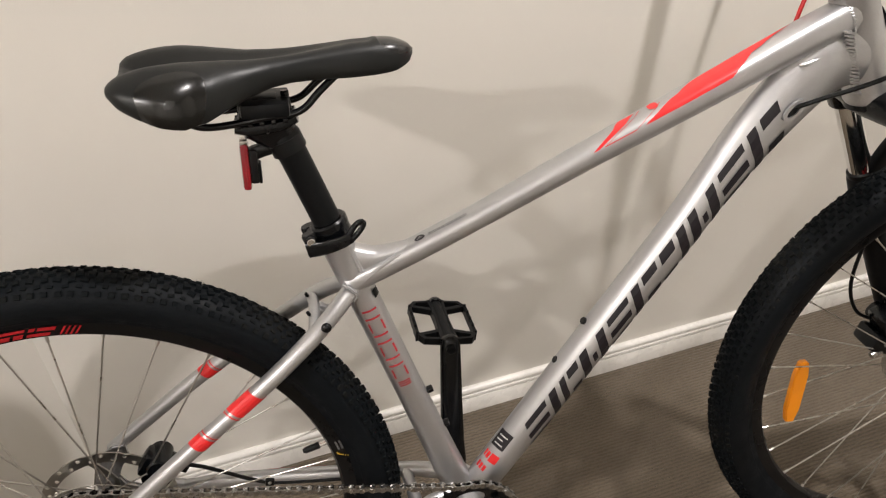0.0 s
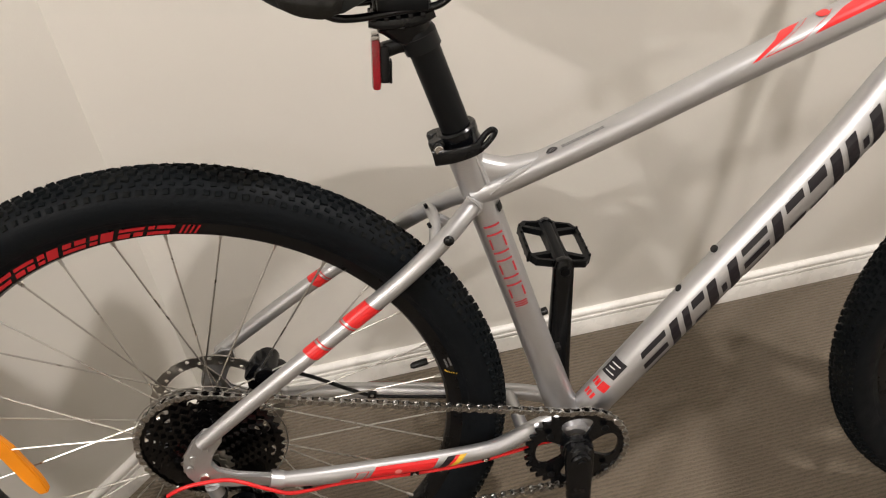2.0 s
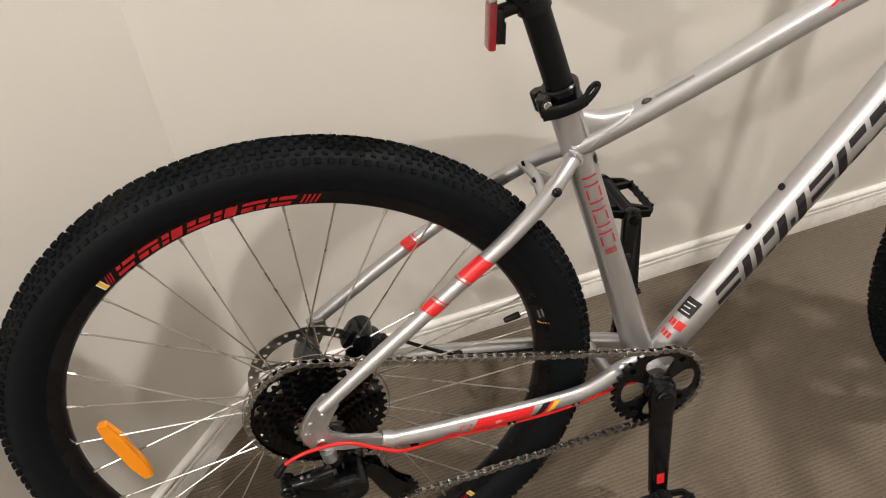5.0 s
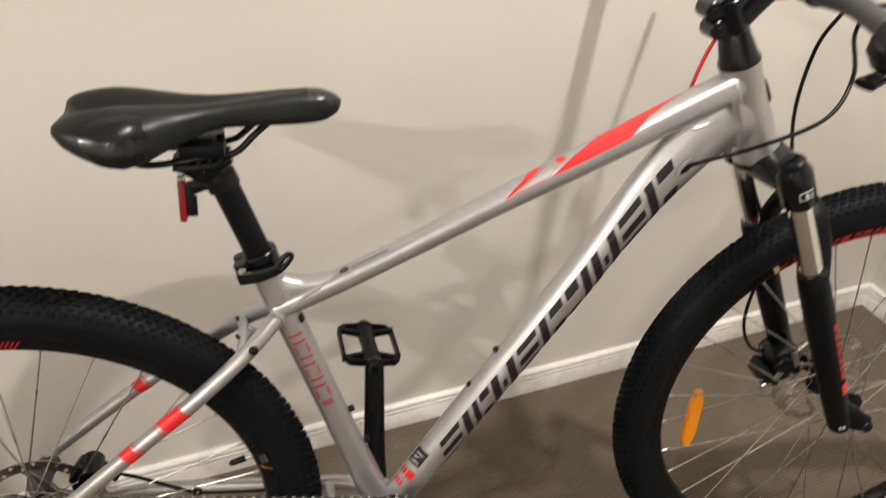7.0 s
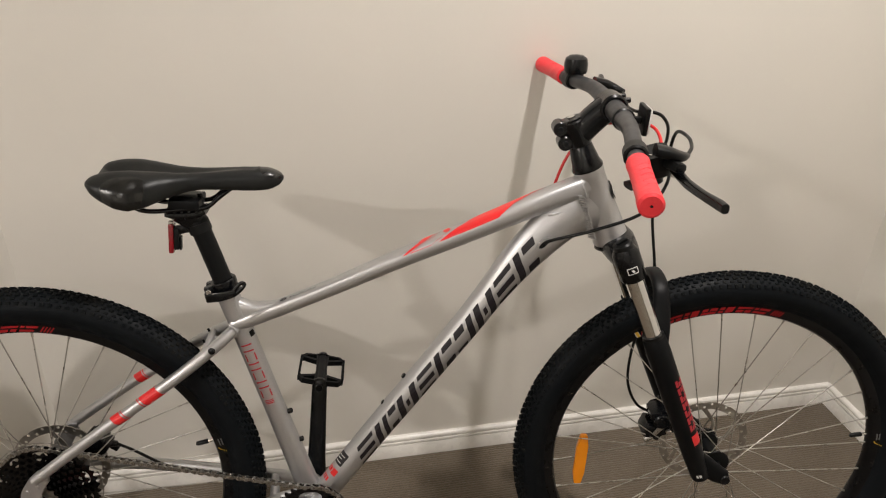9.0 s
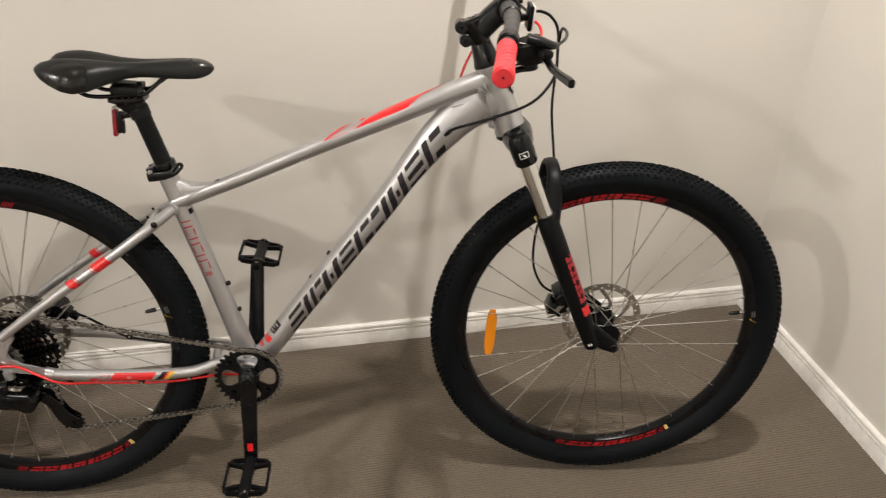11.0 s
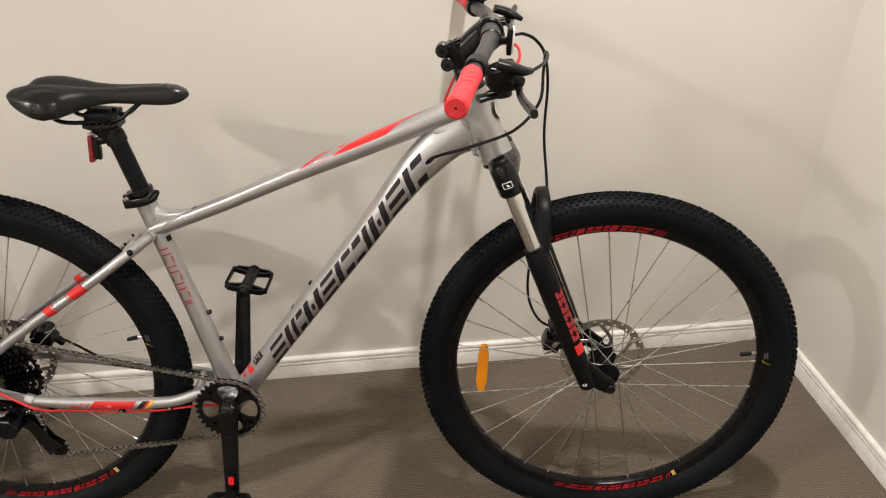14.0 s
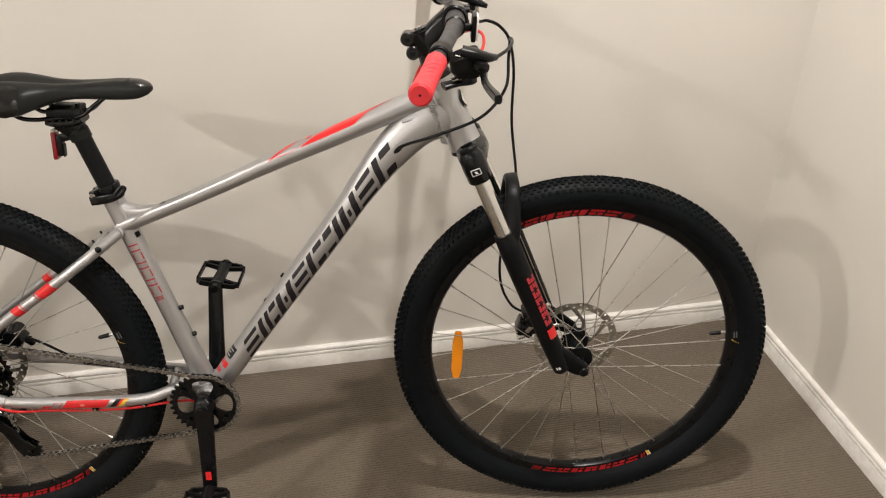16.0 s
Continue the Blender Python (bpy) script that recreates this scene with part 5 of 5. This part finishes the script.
def windowed(teeth, outer, depth, rim, hub, windows, y, half, keen=4.0, wide=0.86, tall=0.84):
    """A toothed plate in one piece: a rim of teeth, rounded windows and a hub ring."""
    o, i = gear(teeth, outer, depth, rim)
    bm = holed(fresh(), o, i, y - half, y + half)
    total = teeth * 5
    per = total // windows
    for q in range(windows):
        edge = []
        angles = [2 * math.pi * (int((q * per + k) / 5) + (0.0, 0.22, 0.40, 0.60, 0.78)[(q * per + k) % 5]) / teeth for k in range(per + 1)]
        a0, a1 = angles[0], angles[-1]
        mid, ra = (a0 + a1) / 2, (rim + hub) / 2
        edge += [(a, rim) for a in angles]
        edge += [(a1, rim + (hub - rim) * f) for f in (0.25, 0.5, 0.75)]
        edge += [(a, hub) for a in reversed(angles)]
        edge += [(a0, hub + (rim - hub) * f) for f in (0.25, 0.5, 0.75)]
        cut = []
        for a, r in edge:
            u, v = (a - mid) / ((a1 - a0) / 2), (r - ra) / ((rim - hub) / 2)
            g = (abs(u) ** keen + abs(v) ** keen) ** (-1 / keen)
            cut.append((mid + u * g * wide * (a1 - a0) / 2, ra + v * g * tall * (rim - hub) / 2))
        loops = [[bm.verts.new((r * math.cos(a), h, r * math.sin(a))) for a, r in line] for line in (edge, cut) for h in (y - half, y + half)]
        e0, e1, c0, c1 = loops
        for k in range(len(edge)):
            j = (k + 1) % len(edge)
            bm.faces.new((e0[k], e0[j], c0[j], c0[k]))
            bm.faces.new((e1[k], c1[k], c1[j], e1[j]))
            bm.faces.new((c0[k], c0[j], c1[j], c1[k]))
            if abs(edge[k][1] - hub) < 1e-9 and abs(edge[j][1] - hub) < 1e-9:
                bm.faces.new((e0[k], e1[k], e1[j], e0[j]))
    bmesh.ops.remove_doubles(bm, verts=bm.verts, dist=1e-6)
    return bm


def build_drive():
    # cassette
    bm = cyl(fresh(), (0, -0.0225, REAR_R), (0, -0.060, REAR_R), 0.017, 24)
    cassette = part("cassette", bm, SPROCKET_BLACK, bike, "black cassette of stepped sprockets")
    sizes = [(42, 0.0880), (36, 0.0765), (32, 0.0680), (28, 0.0600), (24, 0.0525), (21, 0.0465), (18, 0.0405), (16, 0.0355), (14, 0.0305), (11, 0.0245)]
    for k, (teeth, r) in enumerate(sizes):
        y = -0.0235 - 0.0038 * k
        if k < 7:
            bm = windowed(teeth, r, 0.0050, r - 0.0075, 0.016, 10 if k < 2 else 5, y, 0.0009, 3.0, 0.70, 0.62 if k > 1 else 0.90)
        else:
            bm = holed(fresh(), *gear(teeth, r, 0.0046, 0.0150), y - 0.0009, y + 0.0009)
        s = part("sprocket", bm, SPROCKET_BLACK if k < 8 else STEEL, cassette, "", False)
        s.matrix_basis = Matrix.Translation((0, 0, REAR_R))
    # crankset
    ring_c, ring_y = BB, -0.0500
    bm = windowed(32, 0.0672, 0.0068, 0.0545, 0.0135, 4, ring_y, 0.0019, 3.2, 0.64, 0.92)
    bmesh.ops.rotate(bm, verts=bm.verts, cent=(0, 0, 0), matrix=Matrix.Rotation(radians(-45), 3, "Y"))
    cyl(bm, (0, ring_y - 0.0070, 0), (0, ring_y + 0.004, 0), 0.0210, 28)
    crankset = part("crankset", bm, BLACK_PAINT, bike, "black single-ring crankset", False)
    crankset.matrix_basis = Matrix.Translation(ring_c)
    bm = cyl(fresh(), (0, -0.075, 0), (0, 0.075, 0), 0.0110, 20)
    part("bottom_bracket", bm, STEEL, crankset)
    for j in range(4):
        a = math.pi / 4 + j * math.pi / 2 + 0.03
        c = V(0.0490 * math.cos(a), ring_y - 0.0058, 0.0490 * math.sin(a))
        part("ring_bolt", cyl(fresh(), c, c + V(0, -0.0022, 0), 0.0046, 14), BLACK_MATT, crankset)
    for sign, end in ((-1, V(-0.005, -0.088, -0.170)), (1, V(0.014, 0.088, 0.180))):
        start = V(0, 0.0630 * sign, 0)
        d = (end - start).normalized()
        line = [start - d * 0.019, start - d * 0.014, start, start + d * 0.035, start + d * 0.10, end - d * 0.014, end, end + d * 0.012, end + d * 0.015]
        bm = tube(fresh(), line, [(0.008, 0.010), (0.0115, 0.017), (0.0115, 0.0190), (0.0095, 0.0165), (0.0078, 0.0150), (0.0070, 0.0140), (0.0070, 0.0138), (0.0065, 0.0105), (0.004, 0.005)], 20, (0, 1, 0), power=3.2)
        cyl(bm, start + V(0, 0.003 * sign, 0), start + V(0, 0.0145 * sign, 0), 0.0135, 22)
        part("crank_arm", bm, BLACK_PAINT, crankset, "gloss black crank arm")
        part("crank_bolt", cyl(fresh(), start + V(0, 0.0135 * sign, 0), start + V(0, 0.0160 * sign, 0), 0.0062, 16), BLACK_PAINT, crankset)
        if sign < 0:
            c = end - d * 0.028
            part("red_mark", box(fresh(), (0.011, 0.0012, 0.018), Matrix.Translation(c + V(0, -0.0068, 0)) @ pose(0, 0, 0, -8, 0, 0)), RED, crankset)
        # platform pedal
        c = BB + end + V(0, 0.058 * sign, 0)
        bm = cyl(fresh(), (0, -0.054 * sign, 0), (0, 0.046 * sign, 0), 0.0085, 18)
        cyl(bm, (0, -0.070 * sign, 0), (0, -0.050 * sign, 0), 0.0065, 14)
        pedal = part("pedal", bm, BLACK_MATT, bike, "black metal platform pedal")
        pedal.matrix_basis = Matrix.Translation(c) @ pose(0, 0, 0, 0, 11 if sign > 0 else 3, 0)
        o = [(-0.046, -0.031), (-0.036, -0.0435), (0, -0.046), (0.036, -0.0435), (0.046, -0.031), (0.046, 0.031), (0.036, 0.0435), (0, 0.046), (-0.036, 0.0435), (-0.046, 0.031)]
        o = [(x * 0.93, y * 1.10) for x, y in o]
        cage = fresh()
        holed(cage, o, [(x * 0.895, y * 0.915) for x, y in o], -0.0050, 0.0050)
        for y, lean in ((-0.027, -0.010), (0.027, 0.010)):
            for side in (-1, 1):
                bar = [(0.008 * side, y - 0.0036), (0.0400 * side, y + lean - 0.0030), (0.0400 * side, y + lean + 0.0030), (0.008 * side, y + 0.0036)]
                prism(cage, bar if side > 0 else bar[::-1], -0.0045, 0.0045)
        prism(cage, [(-0.0120, -0.051), (0.0120, -0.051), (0.0100, 0.0), (0.0120, 0.051), (-0.0120, 0.051), (-0.0100, 0.0)], -0.0055, 0.0055)
        cage.transform(Matrix.Rotation(radians(90), 4, "X"))
        part("cage", cage, BLACK_MATT, pedal, "", False)
        for x in (-0.0408, 0.0408):
            for y in (-0.034, -0.017, 0.0, 0.017, 0.034):
                part("pin", cyl(fresh(), (x, y, -0.0078), (x, y, 0.0078), 0.0018, 8), BLACK_MATT, pedal)
        part("end_cap", cyl(fresh(), (0, 0.0440 * sign, 0), (0, 0.0545 * sign, 0), 0.0118, 20, 0.0100), BLACK_PAINT, pedal)
    # rear derailleur
    up, low = V(0.050, -0.0320, 0.272), V(0.088, -0.0340, 0.201)
    bm = cyl(fresh(), (0.006, -0.076, 0.328), (0.006, -0.062, 0.328), 0.0100, 22)
    tube(bm, spline([(0.004, -0.086, 0.324), (-0.022, -0.092, 0.326), (-0.044, -0.090, 0.322)], 5), [(0.010, 0.013), (0.010, 0.013), (0.009, 0.012)], 16, (0, 1, 0), power=3)
    tube(bm, spline([(-0.046, -0.094, 0.322), (-0.012, -0.086, 0.296), (0.024, -0.072, 0.282)], 5), [(0.009, 0.018), (0.011, 0.020), (0.012, 0.019)], 16, (0, 1, 0), power=3.4)
    cyl(bm, (0.024, -0.082, 0.278), (0.024, -0.040, 0.278), 0.0205, 24)
    cyl(bm, (-0.050, -0.102, 0.326), (-0.050, -0.076, 0.326), 0.009, 16)
    mech = part("rear_derailleur", bm, BLACK_PAINT, bike, "black rear derailleur with a long cage")
    # outer link plate, pivot bolts, cable stop and stop screws
    line = spline([(-0.040, -0.1035, 0.319), (-0.012, -0.0975, 0.2985), (0.014, -0.0880, 0.2860)], 5)
    part("link_plate", tube(fresh(), line, [(0.0018, 0.0115), (0.0020, 0.0095), (0.0018, 0.0110)], 14, (0, 1, 0), power=3.2), BLACK_MATT, mech)
    for x, y, z, r in ((-0.042, -0.1030, 0.3200, 0.0048), (0.014, -0.0880, 0.2860, 0.0048), (-0.050, -0.1015, 0.3260, 0.0042)):
        part("pivot_bolt", cyl(fresh(), (x, y - 0.0035, z), (x, y + 0.002, z), r, 14), BLACK_PAINT, mech)
    part("cable_stop", tube(fresh(), [V(-0.060, -0.082, 0.338), V(-0.054, -0.081, 0.345), V(-0.047, -0.080, 0.352)], [(0.0050,) * 2, (0.0046,) * 2, (0.0036,) * 2], 14), BLACK_PLASTIC, mech)
    for x in (-0.030, -0.022):
        part("stop_screw", cyl(fresh(), (x, -0.0940, 0.334), (x - 0.001, -0.0940, 0.3400), 0.0022, 10), STEEL, mech)
    part("hanger", tube(fresh(), [V(0.004, -0.0700, 0.350), V(0.006, -0.0700, 0.334)], 0.0095, 16), SILVER, mech)
    for y in (-0.0420, -0.0270):
        line = spline([(0.018, y, 0.286), (0.036, y, 0.272), (0.056, y, 0.254), (0.072, y, 0.222), tuple(V(low.x, y, low.z))], 6)
        part("cage_plate", tube(fresh(), line, [(0.0012, 0.014), (0.0012, 0.012), (0.0014, 0.0120), (0.0014, 0.0145), (0.0014, 0.0190)], 12, (0, 1, 0), power=3), BLACK_PAINT, mech)
    for c in (up, low):
        o, i = gear(12, 0.0215, 0.0050, 0.0060)
        bm = holed(fresh(), o, i, -0.0016, 0.0016)
        p = part("jockey_wheel", bm, BLACK_PLASTIC, mech, "", False)
        p.matrix_basis = Matrix.Translation(c)
        part("jockey_bolt", cyl(fresh(), c + V(0, -0.0120, 0), c + V(0, 0.010, 0), 0.0050, 14), BLACK_PAINT, mech)
    # chain: round ring, cassette and jockey wheels
    def arc(c, r, a0, a1, y, steps):
        return [V(c.x + r * math.cos(a0 + (a1 - a0) * k / steps), y, c.z + r * math.sin(a0 + (a1 - a0) * k / steps)) for k in range(steps + 1)]

    r_ring, r_cog, r_j = 0.0635, 0.0855, 0.0190
    cog_y = -0.0240
    path = arc(BB, r_ring, radians(-97), radians(96), ring_y, 26)
    path += arc(REAR_HUB, r_cog, radians(94), radians(300), cog_y, 34)
    path += arc(up, r_j, radians(130), radians(10), -0.0340, 8)
    path += arc(low, r_j, radians(170), radians(278), low.y, 8)
    path.append(path[0])
    # even steps of one pitch
    lengths = [0.0]
    for a, b in zip(path, path[1:]):
        lengths.append(lengths[-1] + (b - a).length)
    n = 2 * round(lengths[-1] / 0.0127 / 2)
    step = lengths[-1] / n
    pins, j = [], 0
    for k in range(n):
        s = k * step
        while lengths[j + 1] < s:
            j += 1
        pins.append(path[j].lerp(path[j + 1], (s - lengths[j]) / max(lengths[j + 1] - lengths[j], 1e-9)))
    bm = fresh()
    for p in pins:
        bmesh.ops.create_cone(bm, cap_ends=True, segments=8, radius1=0.0036, radius2=0.0036, depth=0.0088, matrix=Matrix.Translation(p) @ pose(0, 0, 0, 90, 0, 0))
    chain = part("chain", bm, CHAIN_STEEL, bike, "grey steel chain", True)

    def link(y):
        bm = fresh()
        h = step / 2
        o = [(h + 0.0041 * math.cos(a), 0.0041 * math.sin(a)) for a in np.linspace(-1.75, 1.75, 6)] + [(0, 0.0026)] + [(-h - 0.0041 * math.cos(a), -0.0041 * math.sin(a)) for a in np.linspace(-1.75, 1.75, 6)] + [(0, -0.0026)]
        for s in (-1, 1):
            prism(bm, o, s * y - 0.0005, s * y + 0.0005)
        return bm

    kinds = [part("chain_link", link(y), CHAIN_STEEL, chain, "", False) for y in (0.0024, 0.0036)]
    for k in range(n):
        a, b = pins[k], pins[(k + 1) % n]
        d = (b - a).normalized()
        side = (V(0, 1, 0) - d * d.y).normalized()
        m = Matrix((d, side, d.cross(side))).transposed().to_4x4()
        ob = kinds[k % 2] if k < 2 else new("chain_link", kinds[k % 2].data)
        ob.parent = chain
        ob.matrix_basis = Matrix.Translation((a + b) / 2) @ m
    # rear brake
    bm = box(fresh(), (0.046, 0.030, 0.034), pose(0.070, 0.044, 0.416, 0, 38, 0), 0.008)
    cyl(bm, (0.073, 0.022, 0.424), (0.073, 0.064, 0.424), 0.0145, 20)
    cyl(bm, (0.060, 0.026, 0.410), (0.060, 0.060, 0.410), 0.0120, 18)
    box(bm, (0.040, 0.012, 0.012), pose(0.082, 0.060, 0.400, 0, 38, 0), 0.003)
    cyl(bm, (0.088, 0.040, 0.414), (0.102, 0.044, 0.408), 0.0055, 14)
    part("rear_caliper", bm, BLACK_PAINT, bike, "black rear disc brake caliper")
    bm = revolve(fresh(), [(0.0905, -0.0195), (0.0920, -0.0200), (0.0920, -0.0192), (0.0905, -0.0188)], 60, True, centre=(0, 0, REAR_R))
    part("spoke_guard", bm, STEEL, bike, "thin clear ring behind the cassette")


build_drive()

# ---- cables ----
hose("gear_cable", [(-0.047, -0.080, 0.352), (-0.032, -0.080, 0.360), (-0.010, -0.080, 0.3655), (0.028, -0.0800, 0.3650), (0.066, -0.0815, 0.3440), (0.090, -0.0800, 0.3290), (0.114, -0.0690, 0.3165), (0.150, -0.0610, 0.3115), (0.236, -0.0540, 0.3030), (0.308, -0.0500, 0.3020), (0.370, -0.0430, 0.3060), (0.410, -0.030, 0.300), (0.436, -0.018, 0.284)], RED_CABLE, 0.0024, "red gear cable housing")
hose("brake_hose", [(0.832, -0.0285, 0.799), (0.852, -0.047, 0.813), (0.905, -0.072, 0.836), (0.972, -0.0855, 0.867), (1.012, -0.066, 0.907), (1.019, -0.045, 0.951), (1.018, -0.066, 0.985), (1.014, -0.118, 0.990), (1.000, -0.168, 0.988), (0.980, -0.204, 0.985)], BLACK_PLASTIC, 0.0026, "black rear brake hose")
far = STEER @ ROLL @ along(0.56)
hose("brake_hose", [tuple(far + V(0.032, -0.020, -0.014)), (0.972, 0.100, 1.004), (0.974, 0.000, 1.004), (0.984, -0.050, 1.012), (1.004, -0.044, 1.002), (1.024, -0.016, 0.974), (1.040, 0.040, 0.912), (1.041, 0.055, 0.8166), (1.050, 0.037, 0.7036), (1.036, 0.030, 0.640), (1.024, 0.040, 0.560), (1.028, 0.052, 0.490), (1.050, 0.056, 0.440), (1.082, 0.052, 0.420)], BLACK_PLASTIC, 0.0026, "black front brake hose")
hose("shift_cable", [(0.960, -0.160, 0.978), (0.970, -0.130, 0.990), (0.971, -0.095, 0.999), (0.962, -0.050, 0.998), (0.943, 0.008, 0.984), (0.912, 0.030, 0.972), (0.886, 0.023, 0.941), (0.872, 0.021, 0.9165), (0.861, 0.020, 0.887), (0.852, 0.018, 0.856)], RED_CABLE, 0.0024, "red gear cable at the handlebar")
hose("rear_brake_line", [(0.430, 0.030, 0.320), (0.380, 0.036, 0.3270), (0.300, 0.0400, 0.3330), (0.220, 0.0465, 0.3420), (0.185, 0.0490, 0.3500), (0.150, 0.0500, 0.3720), (0.124, 0.0480, 0.3920), (0.102, 0.044, 0.408)], BLACK_PLASTIC, 0.0026, "black hose along the stay")
part("hose_clip", box(fresh(), (0.012, 0.010, 0.010), pose(0.196, 0.0490, 0.3480, 0, 12, 0), 0.002), BLACK_PLASTIC, bike)
part("clip_bolt", cyl(fresh(), (0.196, 0.0430, 0.3490), (0.196, 0.0450, 0.3490), 0.0024, 12), STEEL, bike)


# ---- the socket plate on the side wall ----
def socket_plate():
    bm = box(fresh(), (0.014, 0.116, 0.074), None, 0.003)
    plate = link_mesh("socket_plate", bm, WHITE_PLASTIC)
    tagged(plate, "white plastic wall socket plate with a small hole", "wall socket")
    plate.matrix_basis = pose(RIGHT + 0.004, -0.278, 0.302, 0, 0, 0.8)
    part("socket_hole", box(fresh(), (0.002, 0.006, 0.010), pose(-0.0072, 0.010, -0.004)), BLACK_PLASTIC, plate)


socket_plate()
